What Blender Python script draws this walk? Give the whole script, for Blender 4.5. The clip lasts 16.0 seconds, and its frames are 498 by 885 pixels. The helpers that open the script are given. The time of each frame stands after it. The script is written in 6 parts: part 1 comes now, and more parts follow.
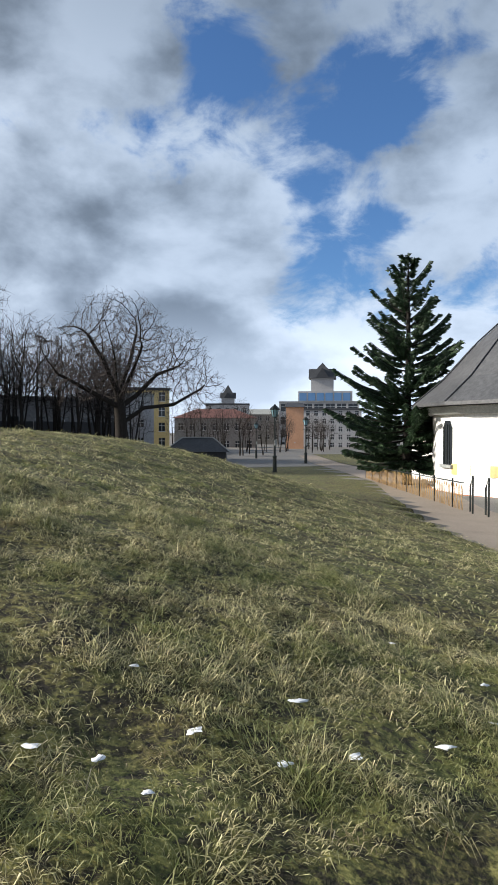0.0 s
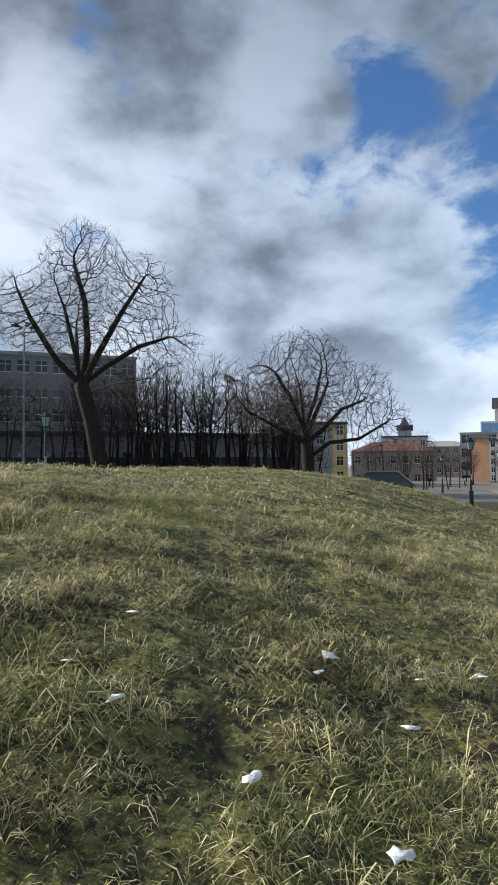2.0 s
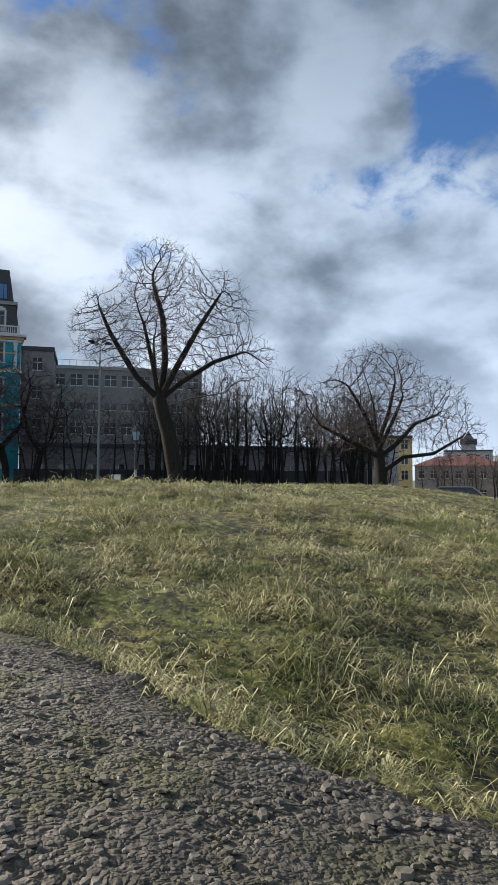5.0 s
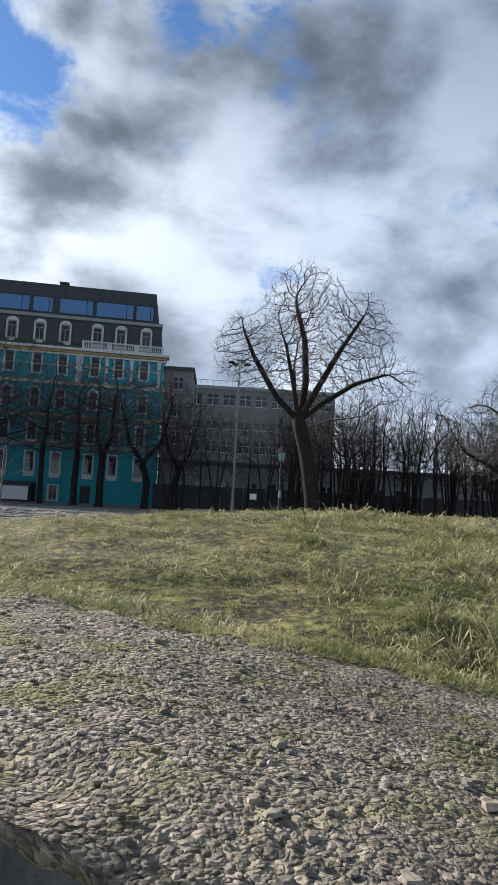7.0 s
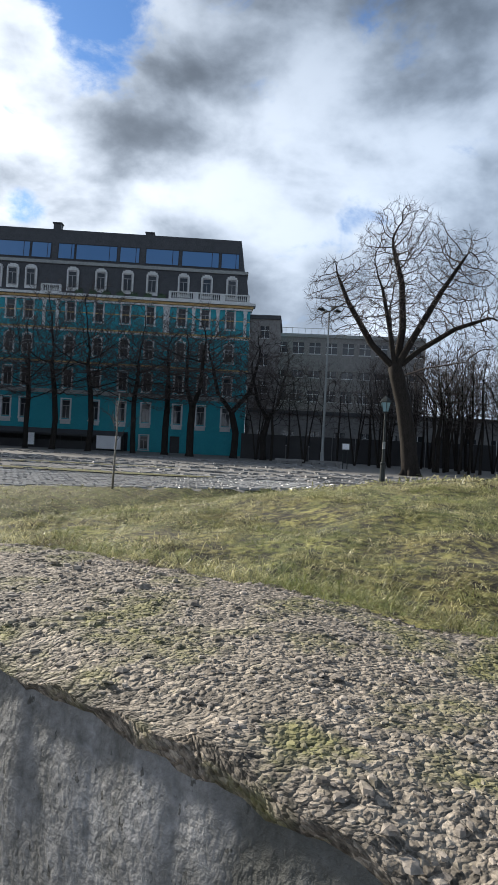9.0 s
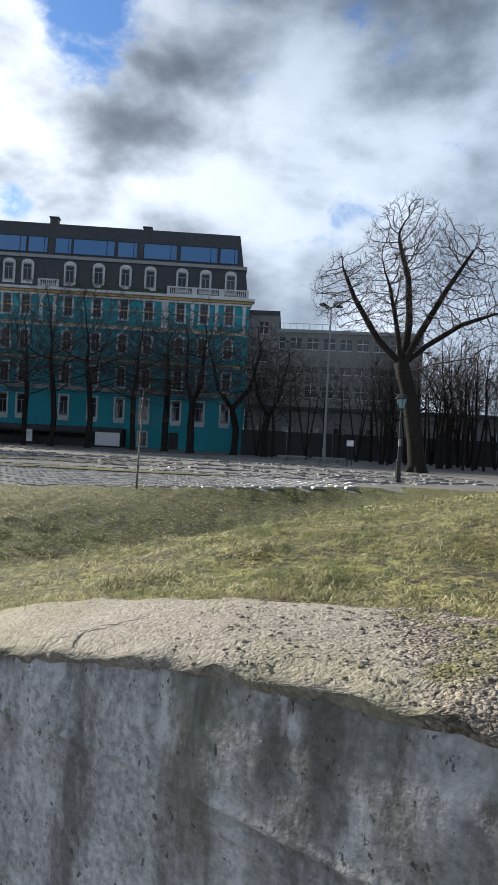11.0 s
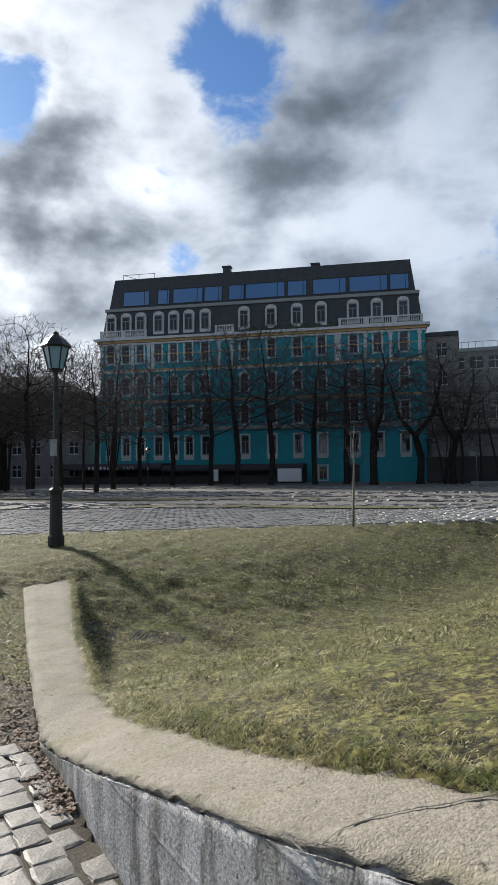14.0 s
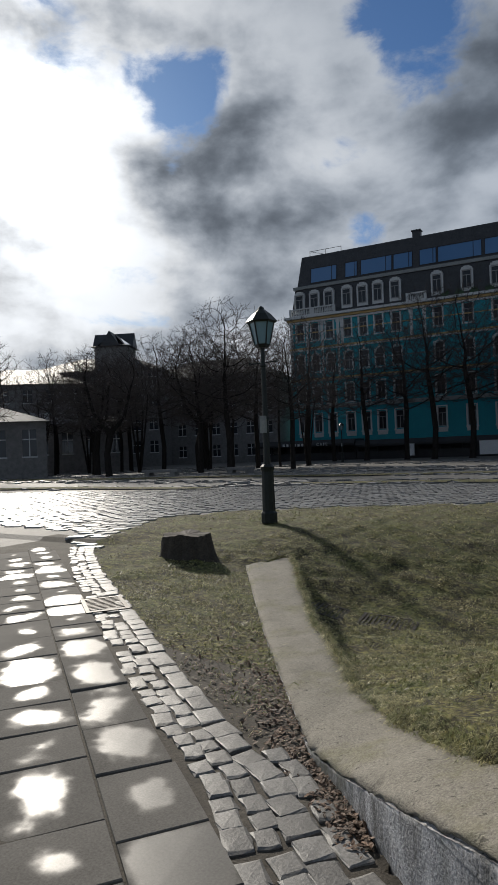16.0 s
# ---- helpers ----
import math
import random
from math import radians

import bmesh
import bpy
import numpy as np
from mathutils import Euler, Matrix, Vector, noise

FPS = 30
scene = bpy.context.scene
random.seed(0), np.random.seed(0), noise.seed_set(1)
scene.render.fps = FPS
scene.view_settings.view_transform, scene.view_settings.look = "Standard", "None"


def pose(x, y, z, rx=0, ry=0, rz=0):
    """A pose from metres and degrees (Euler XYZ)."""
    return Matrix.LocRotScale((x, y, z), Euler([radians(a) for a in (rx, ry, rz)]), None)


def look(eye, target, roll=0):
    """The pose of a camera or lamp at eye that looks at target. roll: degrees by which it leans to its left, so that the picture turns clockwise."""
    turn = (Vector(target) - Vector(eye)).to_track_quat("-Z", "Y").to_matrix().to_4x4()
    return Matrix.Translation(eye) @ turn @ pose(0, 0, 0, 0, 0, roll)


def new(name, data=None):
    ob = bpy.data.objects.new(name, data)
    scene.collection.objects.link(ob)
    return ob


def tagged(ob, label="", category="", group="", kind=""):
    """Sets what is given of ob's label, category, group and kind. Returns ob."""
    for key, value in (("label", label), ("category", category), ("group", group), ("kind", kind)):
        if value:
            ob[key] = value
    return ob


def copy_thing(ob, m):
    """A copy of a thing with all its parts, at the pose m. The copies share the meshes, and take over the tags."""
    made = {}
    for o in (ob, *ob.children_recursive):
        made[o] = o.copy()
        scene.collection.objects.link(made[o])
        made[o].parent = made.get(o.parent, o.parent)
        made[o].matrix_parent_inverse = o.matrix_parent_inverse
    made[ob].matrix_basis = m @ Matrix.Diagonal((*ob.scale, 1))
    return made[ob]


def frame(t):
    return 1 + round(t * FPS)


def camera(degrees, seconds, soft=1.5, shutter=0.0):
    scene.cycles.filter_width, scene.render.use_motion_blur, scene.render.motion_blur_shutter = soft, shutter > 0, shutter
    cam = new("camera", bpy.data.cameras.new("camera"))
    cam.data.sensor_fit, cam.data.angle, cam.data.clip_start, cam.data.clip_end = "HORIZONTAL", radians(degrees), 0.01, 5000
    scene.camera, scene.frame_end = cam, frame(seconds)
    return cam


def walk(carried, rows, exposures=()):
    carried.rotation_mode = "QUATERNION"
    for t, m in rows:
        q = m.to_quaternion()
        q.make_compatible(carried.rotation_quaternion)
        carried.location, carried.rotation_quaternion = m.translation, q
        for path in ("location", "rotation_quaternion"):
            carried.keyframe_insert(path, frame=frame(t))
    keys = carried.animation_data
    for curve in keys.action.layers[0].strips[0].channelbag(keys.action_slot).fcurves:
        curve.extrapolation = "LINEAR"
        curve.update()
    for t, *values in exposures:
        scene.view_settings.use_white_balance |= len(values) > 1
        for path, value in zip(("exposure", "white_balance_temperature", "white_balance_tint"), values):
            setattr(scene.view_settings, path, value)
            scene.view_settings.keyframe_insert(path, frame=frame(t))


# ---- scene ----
cam = camera(41.4, 16.0)
PATH = [
    (0, (4.23, -0.542, 1.191), (5.331, 1.128, 1.16), 0.1),
    (0.5, (3.948, -0.353, 1.228), (4.938, 1.383, 1.298), -2.0),
    (1, (3.731, -0.239, 1.242), (4.536, 1.589, 1.353), -1.4),
    (1.5, (3.494, -0.168, 1.259), (4.25, 1.683, 1.306), -3.0),
    (2, (3.287, -0.071, 1.271), (3.922, 1.824, 1.343), -0.4),
    (2.5, (3.114, 0.024, 1.308), (3.687, 1.937, 1.402), -2.2),
    (3, (2.899, 0.08, 1.344), (3.489, 1.989, 1.448), -0.5),
    (5.5, (1.696, -0.029, 1.352), (2.064, 1.933, 1.473), 0.6),
    (6, (1.499, 0.13, 1.383), (1.642, 2.119, 1.528), 3.6),
    (6.5, (1.296, 0.283, 1.393), (1.398, 2.277, 1.498), 3.5),
    (7, (1.074, 0.388, 1.399), (1.169, 2.378, 1.564), 3.0),
    (7.5, (0.851, 0.544, 1.389), (0.674, 2.532, 1.523), 3.0),
    (8, (0.643, 0.7, 1.392), (0.311, 2.671, 1.459), 4.6),
    (8.5, (0.378, 0.843, 1.435), (0.215, 2.836, 1.444), 3.0),
    (11, (-0.924, 1.287, 1.488), (-1.035, 3.284, 1.474), 2.8),
    (11.5, (-1.137, 1.393, 1.494), (-1.317, 3.385, 1.487), 2.3),
    (12, (-1.377, 1.471, 1.519), (-1.564, 3.462, 1.529), 0.4),
    (12.5, (-1.586, 1.533, 1.524), (-1.898, 3.508, 1.515), 1.6),
    (13, (-1.77, 1.678, 1.547), (-2.194, 3.63, 1.643), -0.4),
    (13.5, (-1.977, 1.788, 1.532), (-2.515, 3.714, 1.568), 1.2),
    (14, (-2.178, 1.825, 1.55), (-2.796, 3.726, 1.624), -0.7),
    (14.5, (-2.349, 1.936, 1.532), (-3.126, 3.779, 1.55), -0.5),
    (15, (-2.509, 2.056, 1.533), (-3.421, 3.835, 1.579), -1.2),
    (15.5, (-2.67, 2.146, 1.519), (-3.752, 3.828, 1.502), -0.5),
    (16, (-2.816, 2.186, 1.528), (-3.947, 3.836, 1.544), -2.3),
]
walk(cam, [(t, look(eye, target, roll)) for t, eye, target, roll in PATH], [(0, 0.82), (6, 0.9), (11, 0.95), (14, 0.62), (15.2, 0.3), (16, -0.2)])

# ---- world, sun ----
SUN = Vector((-0.75, 0.515, 0.416)).normalized()
world = bpy.data.worlds.new("sky")
scene.world = world
world.use_nodes = True
wn, wl = world.node_tree.nodes, world.node_tree.links
wn.clear()


def wmath(op, a, b=None, clamp=False):
    n = wn.new("ShaderNodeMath")
    n.operation, n.use_clamp = op, clamp
    for i, v in enumerate((a, b)):
        if v is None:
            continue
        if isinstance(v, (int, float)):
            n.inputs[i].default_value = v
        else:
            wl.new(v, n.inputs[i])
    return n.outputs[0]


def wdot(vec, to):
    n = wn.new("ShaderNodeVectorMath")
    n.operation = "DOT_PRODUCT"
    wl.new(vec, n.inputs[0])
    n.inputs[1].default_value = Vector(to).normalized()
    return wmath("MAXIMUM", n.outputs["Value"], 0.0)


def wsmooth(v, lo, hi):
    n = wn.new("ShaderNodeMapRange")
    n.interpolation_type = "SMOOTHSTEP"
    n.inputs[1].default_value, n.inputs[2].default_value = lo, hi
    wl.new(v, n.inputs[0])
    return n.outputs[0]


def wnoise(vec, scale, detail, rough, distort=0.0, off=(0, 0, 0)):
    m = wn.new("ShaderNodeMapping")
    m.inputs["Location"].default_value = off
    wl.new(vec, m.inputs[0])
    n = wn.new("ShaderNodeTexNoise")
    n.inputs["Scale"].default_value, n.inputs["Detail"].default_value = scale, detail
    n.inputs["Roughness"].default_value, n.inputs["Distortion"].default_value = rough, distort
    wl.new(m.outputs[0], n.inputs["Vector"])
    return n.outputs["Fac"]


def toward(left, up):
    a, e = radians(left), radians(up)
    return (-math.sin(a) * math.cos(e), math.cos(a) * math.cos(e), math.sin(e))


sky = wn.new("ShaderNodeTexSky")
sky.sky_type, sky.sun_disc = "NISHITA", False
sky.sun_elevation, sky.sun_rotation = math.asin(SUN.z), math.atan2(SUN.x, SUN.y)
sky.air_density, sky.dust_density, sky.ozone_density = 1.0, 0.4, 2.5
coord = wn.new("ShaderNodeTexCoord").outputs["Generated"]
sep = wn.new("ShaderNodeSeparateXYZ")
wl.new(coord, sep.inputs[0])
flat = wn.new("ShaderNodeCombineXYZ")
wl.new(sep.outputs[0], flat.inputs[0])
wl.new(sep.outputs[1], flat.inputs[1])
wl.new(wmath("MULTIPLY", sep.outputs[2], 1.6), flat.inputs[2])
big = wnoise(flat.outputs[0], 3.6, 10, 0.5, 0.1, (3.1, 1.7, 0))
fine = wnoise(flat.outputs[0], 9.5, 9, 0.6, 0.35, (7.3, 2.2, 0.4))
cover = wmath("ADD", wmath("MULTIPLY", big, 0.64), wmath("MULTIPLY", fine, 0.36))
GAPS = [(-31, 29, 420, 0.15), (-43, 26, 300, 0.13), (-50, 25, 400, 0.1), (-25, 21, 500, 0.1), (-37, 18, 400, 0.1), (39, 27.5, 520, 0.2), (36, 30, 700, 0.12), (21, 32, 480, 0.18), (16, 31, 800, 0.1), (24, 17, 1500, 0.1)]
for left, high, tight, less in GAPS:
    cover = wmath("SUBTRACT", cover, wmath("MULTIPLY", wmath("POWER", wdot(coord, toward(left, high)), tight), less))
low = wmath("SUBTRACT", 1.0, wsmooth(sep.outputs[2], 0.03, 0.24))
cover = wmath("ADD", cover, wmath("MULTIPLY", low, 0.12))
mask = wsmooth(cover, 0.35, 0.45)
sunny = wdot(coord, SUN)
glow = wmath("ADD", wmath("MULTIPLY", wmath("POWER", sunny, 10), 0.45), wmath("MULTIPLY", wmath("POWER", sunny, 60), 1.3))
deep_part = wnoise(flat.outputs[0], 5.0, 10, 0.5, 0.12, (1.2, 5.4, 0.2))
for left, high, tight, less in ((52, 23, 90, 0.16), (29, 26, 300, 0.12), (12, 33, 400, 0.1), (-19, 30, 500, 0.1), (0, 34, 400, 0.08), (-44, 31, 500, 0.1), (37, 17.5, 330, -0.09), (44, 14, 400, -0.08), (16.5, 22.5, 380, -0.11), (-8, 27, 420, -0.07), (4, 26, 500, -0.06), (-15, 23, 500, -0.08), (-36, 15, 500, -0.07), (33, 33, 500, -0.04)):
    deep_part = wmath("SUBTRACT", deep_part, wmath("MULTIPLY", wmath("POWER", wdot(coord, toward(left, high)), tight), less))
thick = wsmooth(wmath("ADD", wmath("MULTIPLY", deep_part, 0.7), wmath("MULTIPLY", cover, 0.3)), 0.38, 0.645)
thin = wmath("SUBTRACT", 1.0, thick)
lit = wmath("ADD", wmath("MULTIPLY", thin, 0.32), 0.17)
lit = wmath("ADD", lit, wmath("MULTIPLY", low, 0.36))
lit = wmath("MULTIPLY", lit, wmath("SUBTRACT", 1.0, wmath("MULTIPLY", wsmooth(sep.outputs[2], 0.34, 0.6), 0.4)))
lit = wmath("ADD", lit, wmath("MULTIPLY", wmath("POWER", sunny, 2), wmath("ADD", wmath("MULTIPLY", thin, 0.22), 0.0)))
lit = wmath("ADD", lit, wmath("MULTIPLY", glow, wmath("ADD", wmath("MULTIPLY", thin, 0.9), 0.03)))
tint = wn.new("ShaderNodeMix")
tint.data_type = "RGBA"
wl.new(wmath("ADD", wmath("MULTIPLY", lit, 0.75), wmath("MULTIPLY", wmath("POWER", sunny, 2), 0.4), True), tint.inputs[0])
tint.inputs[6].default_value, tint.inputs[7].default_value = (0.50, 0.70, 1.0, 1), (0.92, 0.955, 1.0, 1)
blue = wn.new("ShaderNodeBackground")
deep = wn.new("ShaderNodeMix")
deep.data_type, deep.blend_type = "RGBA", "MULTIPLY"
deep.inputs[0].default_value, deep.inputs[7].default_value = 1.0, (0.56, 0.78, 1.03, 1)
wl.new(sky.outputs[0], deep.inputs[6])
wl.new(deep.outputs[2], blue.inputs[0])
blue.inputs[1].default_value = 0.08
cloud = wn.new("ShaderNodeBackground")
wl.new(tint.outputs[2], cloud.inputs[0])
wl.new(lit, cloud.inputs[1])
both = wn.new("ShaderNodeMixShader")
wl.new(mask, both.inputs[0])
wl.new(blue.outputs[0], both.inputs[1])
wl.new(cloud.outputs[0], both.inputs[2])
wl.new(both.outputs[0], wn.new("ShaderNodeOutputWorld").inputs[0])

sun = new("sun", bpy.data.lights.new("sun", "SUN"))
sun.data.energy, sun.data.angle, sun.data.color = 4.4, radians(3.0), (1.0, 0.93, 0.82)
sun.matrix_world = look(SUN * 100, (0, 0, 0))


# ---- materials ----
def material(name, dark, light, rough=0.8, scale=6.0, metal=0.0, bump=0.3, fine=40.0, vary=0.0, island=0.0, spec=0.4, rough2=None, stretch=(1, 1, 1), contrast=(0.35, 0.65), big=0.35):
    """Two colours mixed by noise at two scales, with relief; vary and island shift the value from piece to piece."""
    m = bpy.data.materials.new(name)
    m.use_nodes = True
    n, l = m.node_tree.nodes, m.node_tree.links
    bsdf = n["Principled BSDF"]
    pos = n.new("ShaderNodeNewGeometry")
    mp = n.new("ShaderNodeMapping")
    mp.inputs["Scale"].default_value = stretch
    l.new(pos.outputs["Position"], mp.inputs[0])
    a, b = n.new("ShaderNodeTexNoise"), n.new("ShaderNodeTexNoise")
    for t, s, d in ((a, scale, 6), (b, fine, 4)):
        t.inputs["Scale"].default_value, t.inputs["Detail"].default_value, t.inputs["Roughness"].default_value = s, d, 0.6
        l.new(mp.outputs[0], t.inputs["Vector"])
    mixf = n.new("ShaderNodeMix")
    mixf.inputs[0].default_value = 1 - big
    l.new(a.outputs["Fac"], mixf.inputs[2])
    l.new(b.outputs["Fac"], mixf.inputs[3])
    ramp = n.new("ShaderNodeMapRange")
    ramp.inputs[1].default_value, ramp.inputs[2].default_value = contrast
    l.new(mixf.outputs[0], ramp.inputs[0])
    col = n.new("ShaderNodeMix")
    col.data_type = "RGBA"
    l.new(ramp.outputs[0], col.inputs[0])
    col.inputs[6].default_value, col.inputs[7].default_value = (*dark, 1), (*light, 1)
    out = col.outputs[2]
    if vary or island:
        rnd = n.new("ShaderNodeObjectInfo").outputs["Random"] if vary else pos.outputs["Random Per Island"]
        r = n.new("ShaderNodeMapRange")
        k = vary or island
        r.inputs[3].default_value, r.inputs[4].default_value = 1 - k, 1 + k
        l.new(rnd, r.inputs[0])
        hsv = n.new("ShaderNodeHueSaturation")
        l.new(r.outputs[0], hsv.inputs["Value"])
        l.new(out, hsv.inputs["Color"])
        out = hsv.outputs[0]
    l.new(out, bsdf.inputs["Base Color"])
    bsdf.inputs["Roughness"].default_value, bsdf.inputs["Metallic"].default_value = rough, metal
    bsdf.inputs["Specular IOR Level"].default_value = spec
    if rough2 is not None:
        rr = n.new("ShaderNodeMapRange")
        rr.inputs[1].default_value, rr.inputs[2].default_value = 0.52, 0.58
        rr.inputs[3].default_value, rr.inputs[4].default_value = rough, rough2
        l.new(a.outputs["Fac"], rr.inputs[0])
        l.new(rr.outputs[0], bsdf.inputs["Roughness"])
    if bump:
        bp = n.new("ShaderNodeBump")
        bp.inputs["Strength"].default_value, bp.inputs["Distance"].default_value = bump, 0.6 / fine
        l.new(mixf.outputs[0], bp.inputs["Height"])
        l.new(bp.outputs[0], bsdf.inputs["Normal"])
    return m


def pebbled(m, scale, deep, shade=0.5):
    """Dense small stones in relief, each of its own value."""
    n, l = m.node_tree.nodes, m.node_tree.links
    bsdf = n["Principled BSDF"]
    v = n.new("ShaderNodeTexVoronoi")
    v.inputs["Scale"].default_value, v.inputs["Randomness"].default_value = scale, 1.0
    geo, warp, add = n.new("ShaderNodeNewGeometry"), n.new("ShaderNodeTexNoise"), n.new("ShaderNodeVectorMath")
    warp.inputs["Scale"].default_value = scale * 0.6
    l.new(geo.outputs["Position"], warp.inputs["Vector"])
    add.operation = "MULTIPLY_ADD"
    l.new(warp.outputs["Color"], add.inputs[0])
    add.inputs[1].default_value = (2.2 / scale,) * 3
    l.new(geo.outputs["Position"], add.inputs[2])
    l.new(add.outputs[0], v.inputs["Vector"])
    inv = n.new("ShaderNodeMath")
    inv.operation = "SUBTRACT"
    inv.inputs[0].default_value = 1.0
    l.new(v.outputs["Distance"], inv.inputs[1])
    bp = n.new("ShaderNodeBump")
    bp.inputs["Strength"].default_value, bp.inputs["Distance"].default_value = 1.0, deep
    l.new(inv.outputs[0], bp.inputs["Height"])
    if bsdf.inputs["Normal"].links:
        l.new(bsdf.inputs["Normal"].links[0].from_socket, bp.inputs["Normal"])
    l.new(bp.outputs[0], bsdf.inputs["Normal"])
    sep_, r, hsv = n.new("ShaderNodeSeparateColor"), n.new("ShaderNodeMapRange"), n.new("ShaderNodeHueSaturation")
    l.new(v.outputs["Color"], sep_.inputs[0])
    r.inputs[3].default_value, r.inputs[4].default_value = 1 - shade, 1 + shade
    l.new(sep_.outputs[0], r.inputs[0])
    l.new(r.outputs[0], hsv.inputs["Value"])
    l.new(bsdf.inputs["Base Color"].links[0].from_socket, hsv.inputs["Color"])
    l.new(hsv.outputs[0], bsdf.inputs["Base Color"])


def stained(m, colour, scale, lo, hi, stretch=(1, 1, 1), most=1.0, detail=6):
    """A second colour over the first in noise-shaped patches."""
    n, l = m.node_tree.nodes, m.node_tree.links
    base = n["Principled BSDF"].inputs["Base Color"]
    old = base.links[0].from_socket
    mp, t, r, mix = n.new("ShaderNodeMapping"), n.new("ShaderNodeTexNoise"), n.new("ShaderNodeMapRange"), n.new("ShaderNodeMix")
    mp.inputs["Scale"].default_value, mp.inputs["Location"].default_value = stretch, (scale * 3.7, scale * 1.9, 5.5)
    l.new(n.new("ShaderNodeNewGeometry").outputs["Position"], mp.inputs[0])
    t.inputs["Scale"].default_value, t.inputs["Detail"].default_value, t.inputs["Roughness"].default_value = scale, detail, 0.65
    l.new(mp.outputs[0], t.inputs["Vector"])
    for i, q in enumerate((lo, hi, 0.0, most)):
        r.inputs[i + 1].default_value = q
    l.new(t.outputs["Fac"], r.inputs[0])
    mix.data_type = "RGBA"
    l.new(r.outputs[0], mix.inputs[0])
    l.new(old, mix.inputs[6])
    mix.inputs[7].default_value = (*colour, 1)
    l.new(mix.outputs[2], base)


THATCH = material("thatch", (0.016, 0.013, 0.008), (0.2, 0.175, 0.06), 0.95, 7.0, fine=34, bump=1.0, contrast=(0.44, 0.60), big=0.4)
stained(THATCH, (0.12, 0.145, 0.034), 1.7, 0.44, 0.6, most=0.55)
stained(THATCH, (0.33, 0.31, 0.1), 11.0, 0.53, 0.62, most=0.6)
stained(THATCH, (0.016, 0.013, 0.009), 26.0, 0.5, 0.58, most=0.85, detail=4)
BLADE = material("grass_blades", (0.075, 0.105, 0.028), (0.56, 0.5, 0.29), 0.5, 3.0, fine=16, bump=0, island=0.88, spec=0.3, contrast=(0.36, 0.62))
stained(BLADE, (0.15, 0.185, 0.04), 2.4, 0.5, 0.6, most=0.6)
stained(BLADE, (0.12, 0.075, 0.04), 2.6, 0.58, 0.68, most=0.7)


def translucent(m, share_):
    """Light falls through thin blades."""
    n, l = m.node_tree.nodes, m.node_tree.links
    b, out = n["Principled BSDF"], n["Material Output"]
    t, mix = n.new("ShaderNodeBsdfTranslucent"), n.new("ShaderNodeMixShader")
    l.new(b.inputs["Base Color"].links[0].from_socket, t.inputs[0])
    mix.inputs[0].default_value = share_
    l.new(b.outputs[0], mix.inputs[1])
    l.new(t.outputs[0], mix.inputs[2])
    l.new(mix.outputs[0], out.inputs[0])


translucent(BLADE, 0.3)
EARTH = material("trodden_earth", (0.05, 0.042, 0.033), (0.11, 0.095, 0.075), 0.9, 3, fine=60, bump=0.8)
GROUND = material("gravelled_ground", (0.10, 0.095, 0.09), (0.2, 0.19, 0.175), 0.75, 0.8, fine=30, bump=0.5)
ASPHALT = material("footpath_asphalt", (0.19, 0.155, 0.125), (0.31, 0.26, 0.21), 0.75, 1.2, fine=50, bump=0.5)
CONCRETE = material("old_concrete", (0.25, 0.25, 0.258), (0.56, 0.555, 0.565), 0.75, 3.2, fine=70, bump=1.0, contrast=(0.36, 0.6), big=0.3)
stained(CONCRETE, (0.055, 0.054, 0.044), 7.0, 0.46, 0.62, (1, 1, 0.2), 0.75, 8)
stained(CONCRETE, (0.09, 0.10, 0.06), 1.6, 0.52, 0.66, (1, 1, 0.5), 0.6)
stained(CONCRETE, (0.62, 0.62, 0.63), 11.0, 0.55, 0.66, (1, 1, 0.6), 0.7, 8)
stained(CONCRETE, (0.03, 0.03, 0.027), 60.0, 0.64, 0.68, (1, 1, 0.7), 0.8, 3)
CONCRETE_TOP = material("mossy_concrete", (0.17, 0.155, 0.128), (0.3, 0.275, 0.228), 0.85, 4.0, fine=110, bump=0.9, contrast=(0.36, 0.6))
stained(CONCRETE_TOP, (0.16, 0.15, 0.07), 2.2, 0.5, 0.66, most=0.6)
stained(CONCRETE_TOP, (0.05, 0.045, 0.035), 28.0, 0.62, 0.7, most=0.8, detail=3)
WEATHERED = material("bared_aggregate", (0.07, 0.06, 0.048), (0.28, 0.24, 0.195), 0.85, 20.0, fine=150, bump=1.0, contrast=(0.38, 0.6))
stained(WEATHERED, (0.12, 0.12, 0.03), 6.0, 0.5, 0.62, most=0.75)
pebbled(WEATHERED, 125, 0.006, 0.5)
pebbled(CONCRETE_TOP, 130, 0.0025, 0.2)
PEBBLE = material("aggregate_pebbles", (0.11, 0.094, 0.078), (0.33, 0.285, 0.24), 0.75, 9, fine=120, bump=0.4, island=0.5)
stained(PEBBLE, (0.13, 0.125, 0.04), 6.0, 0.5, 0.64, most=0.7)


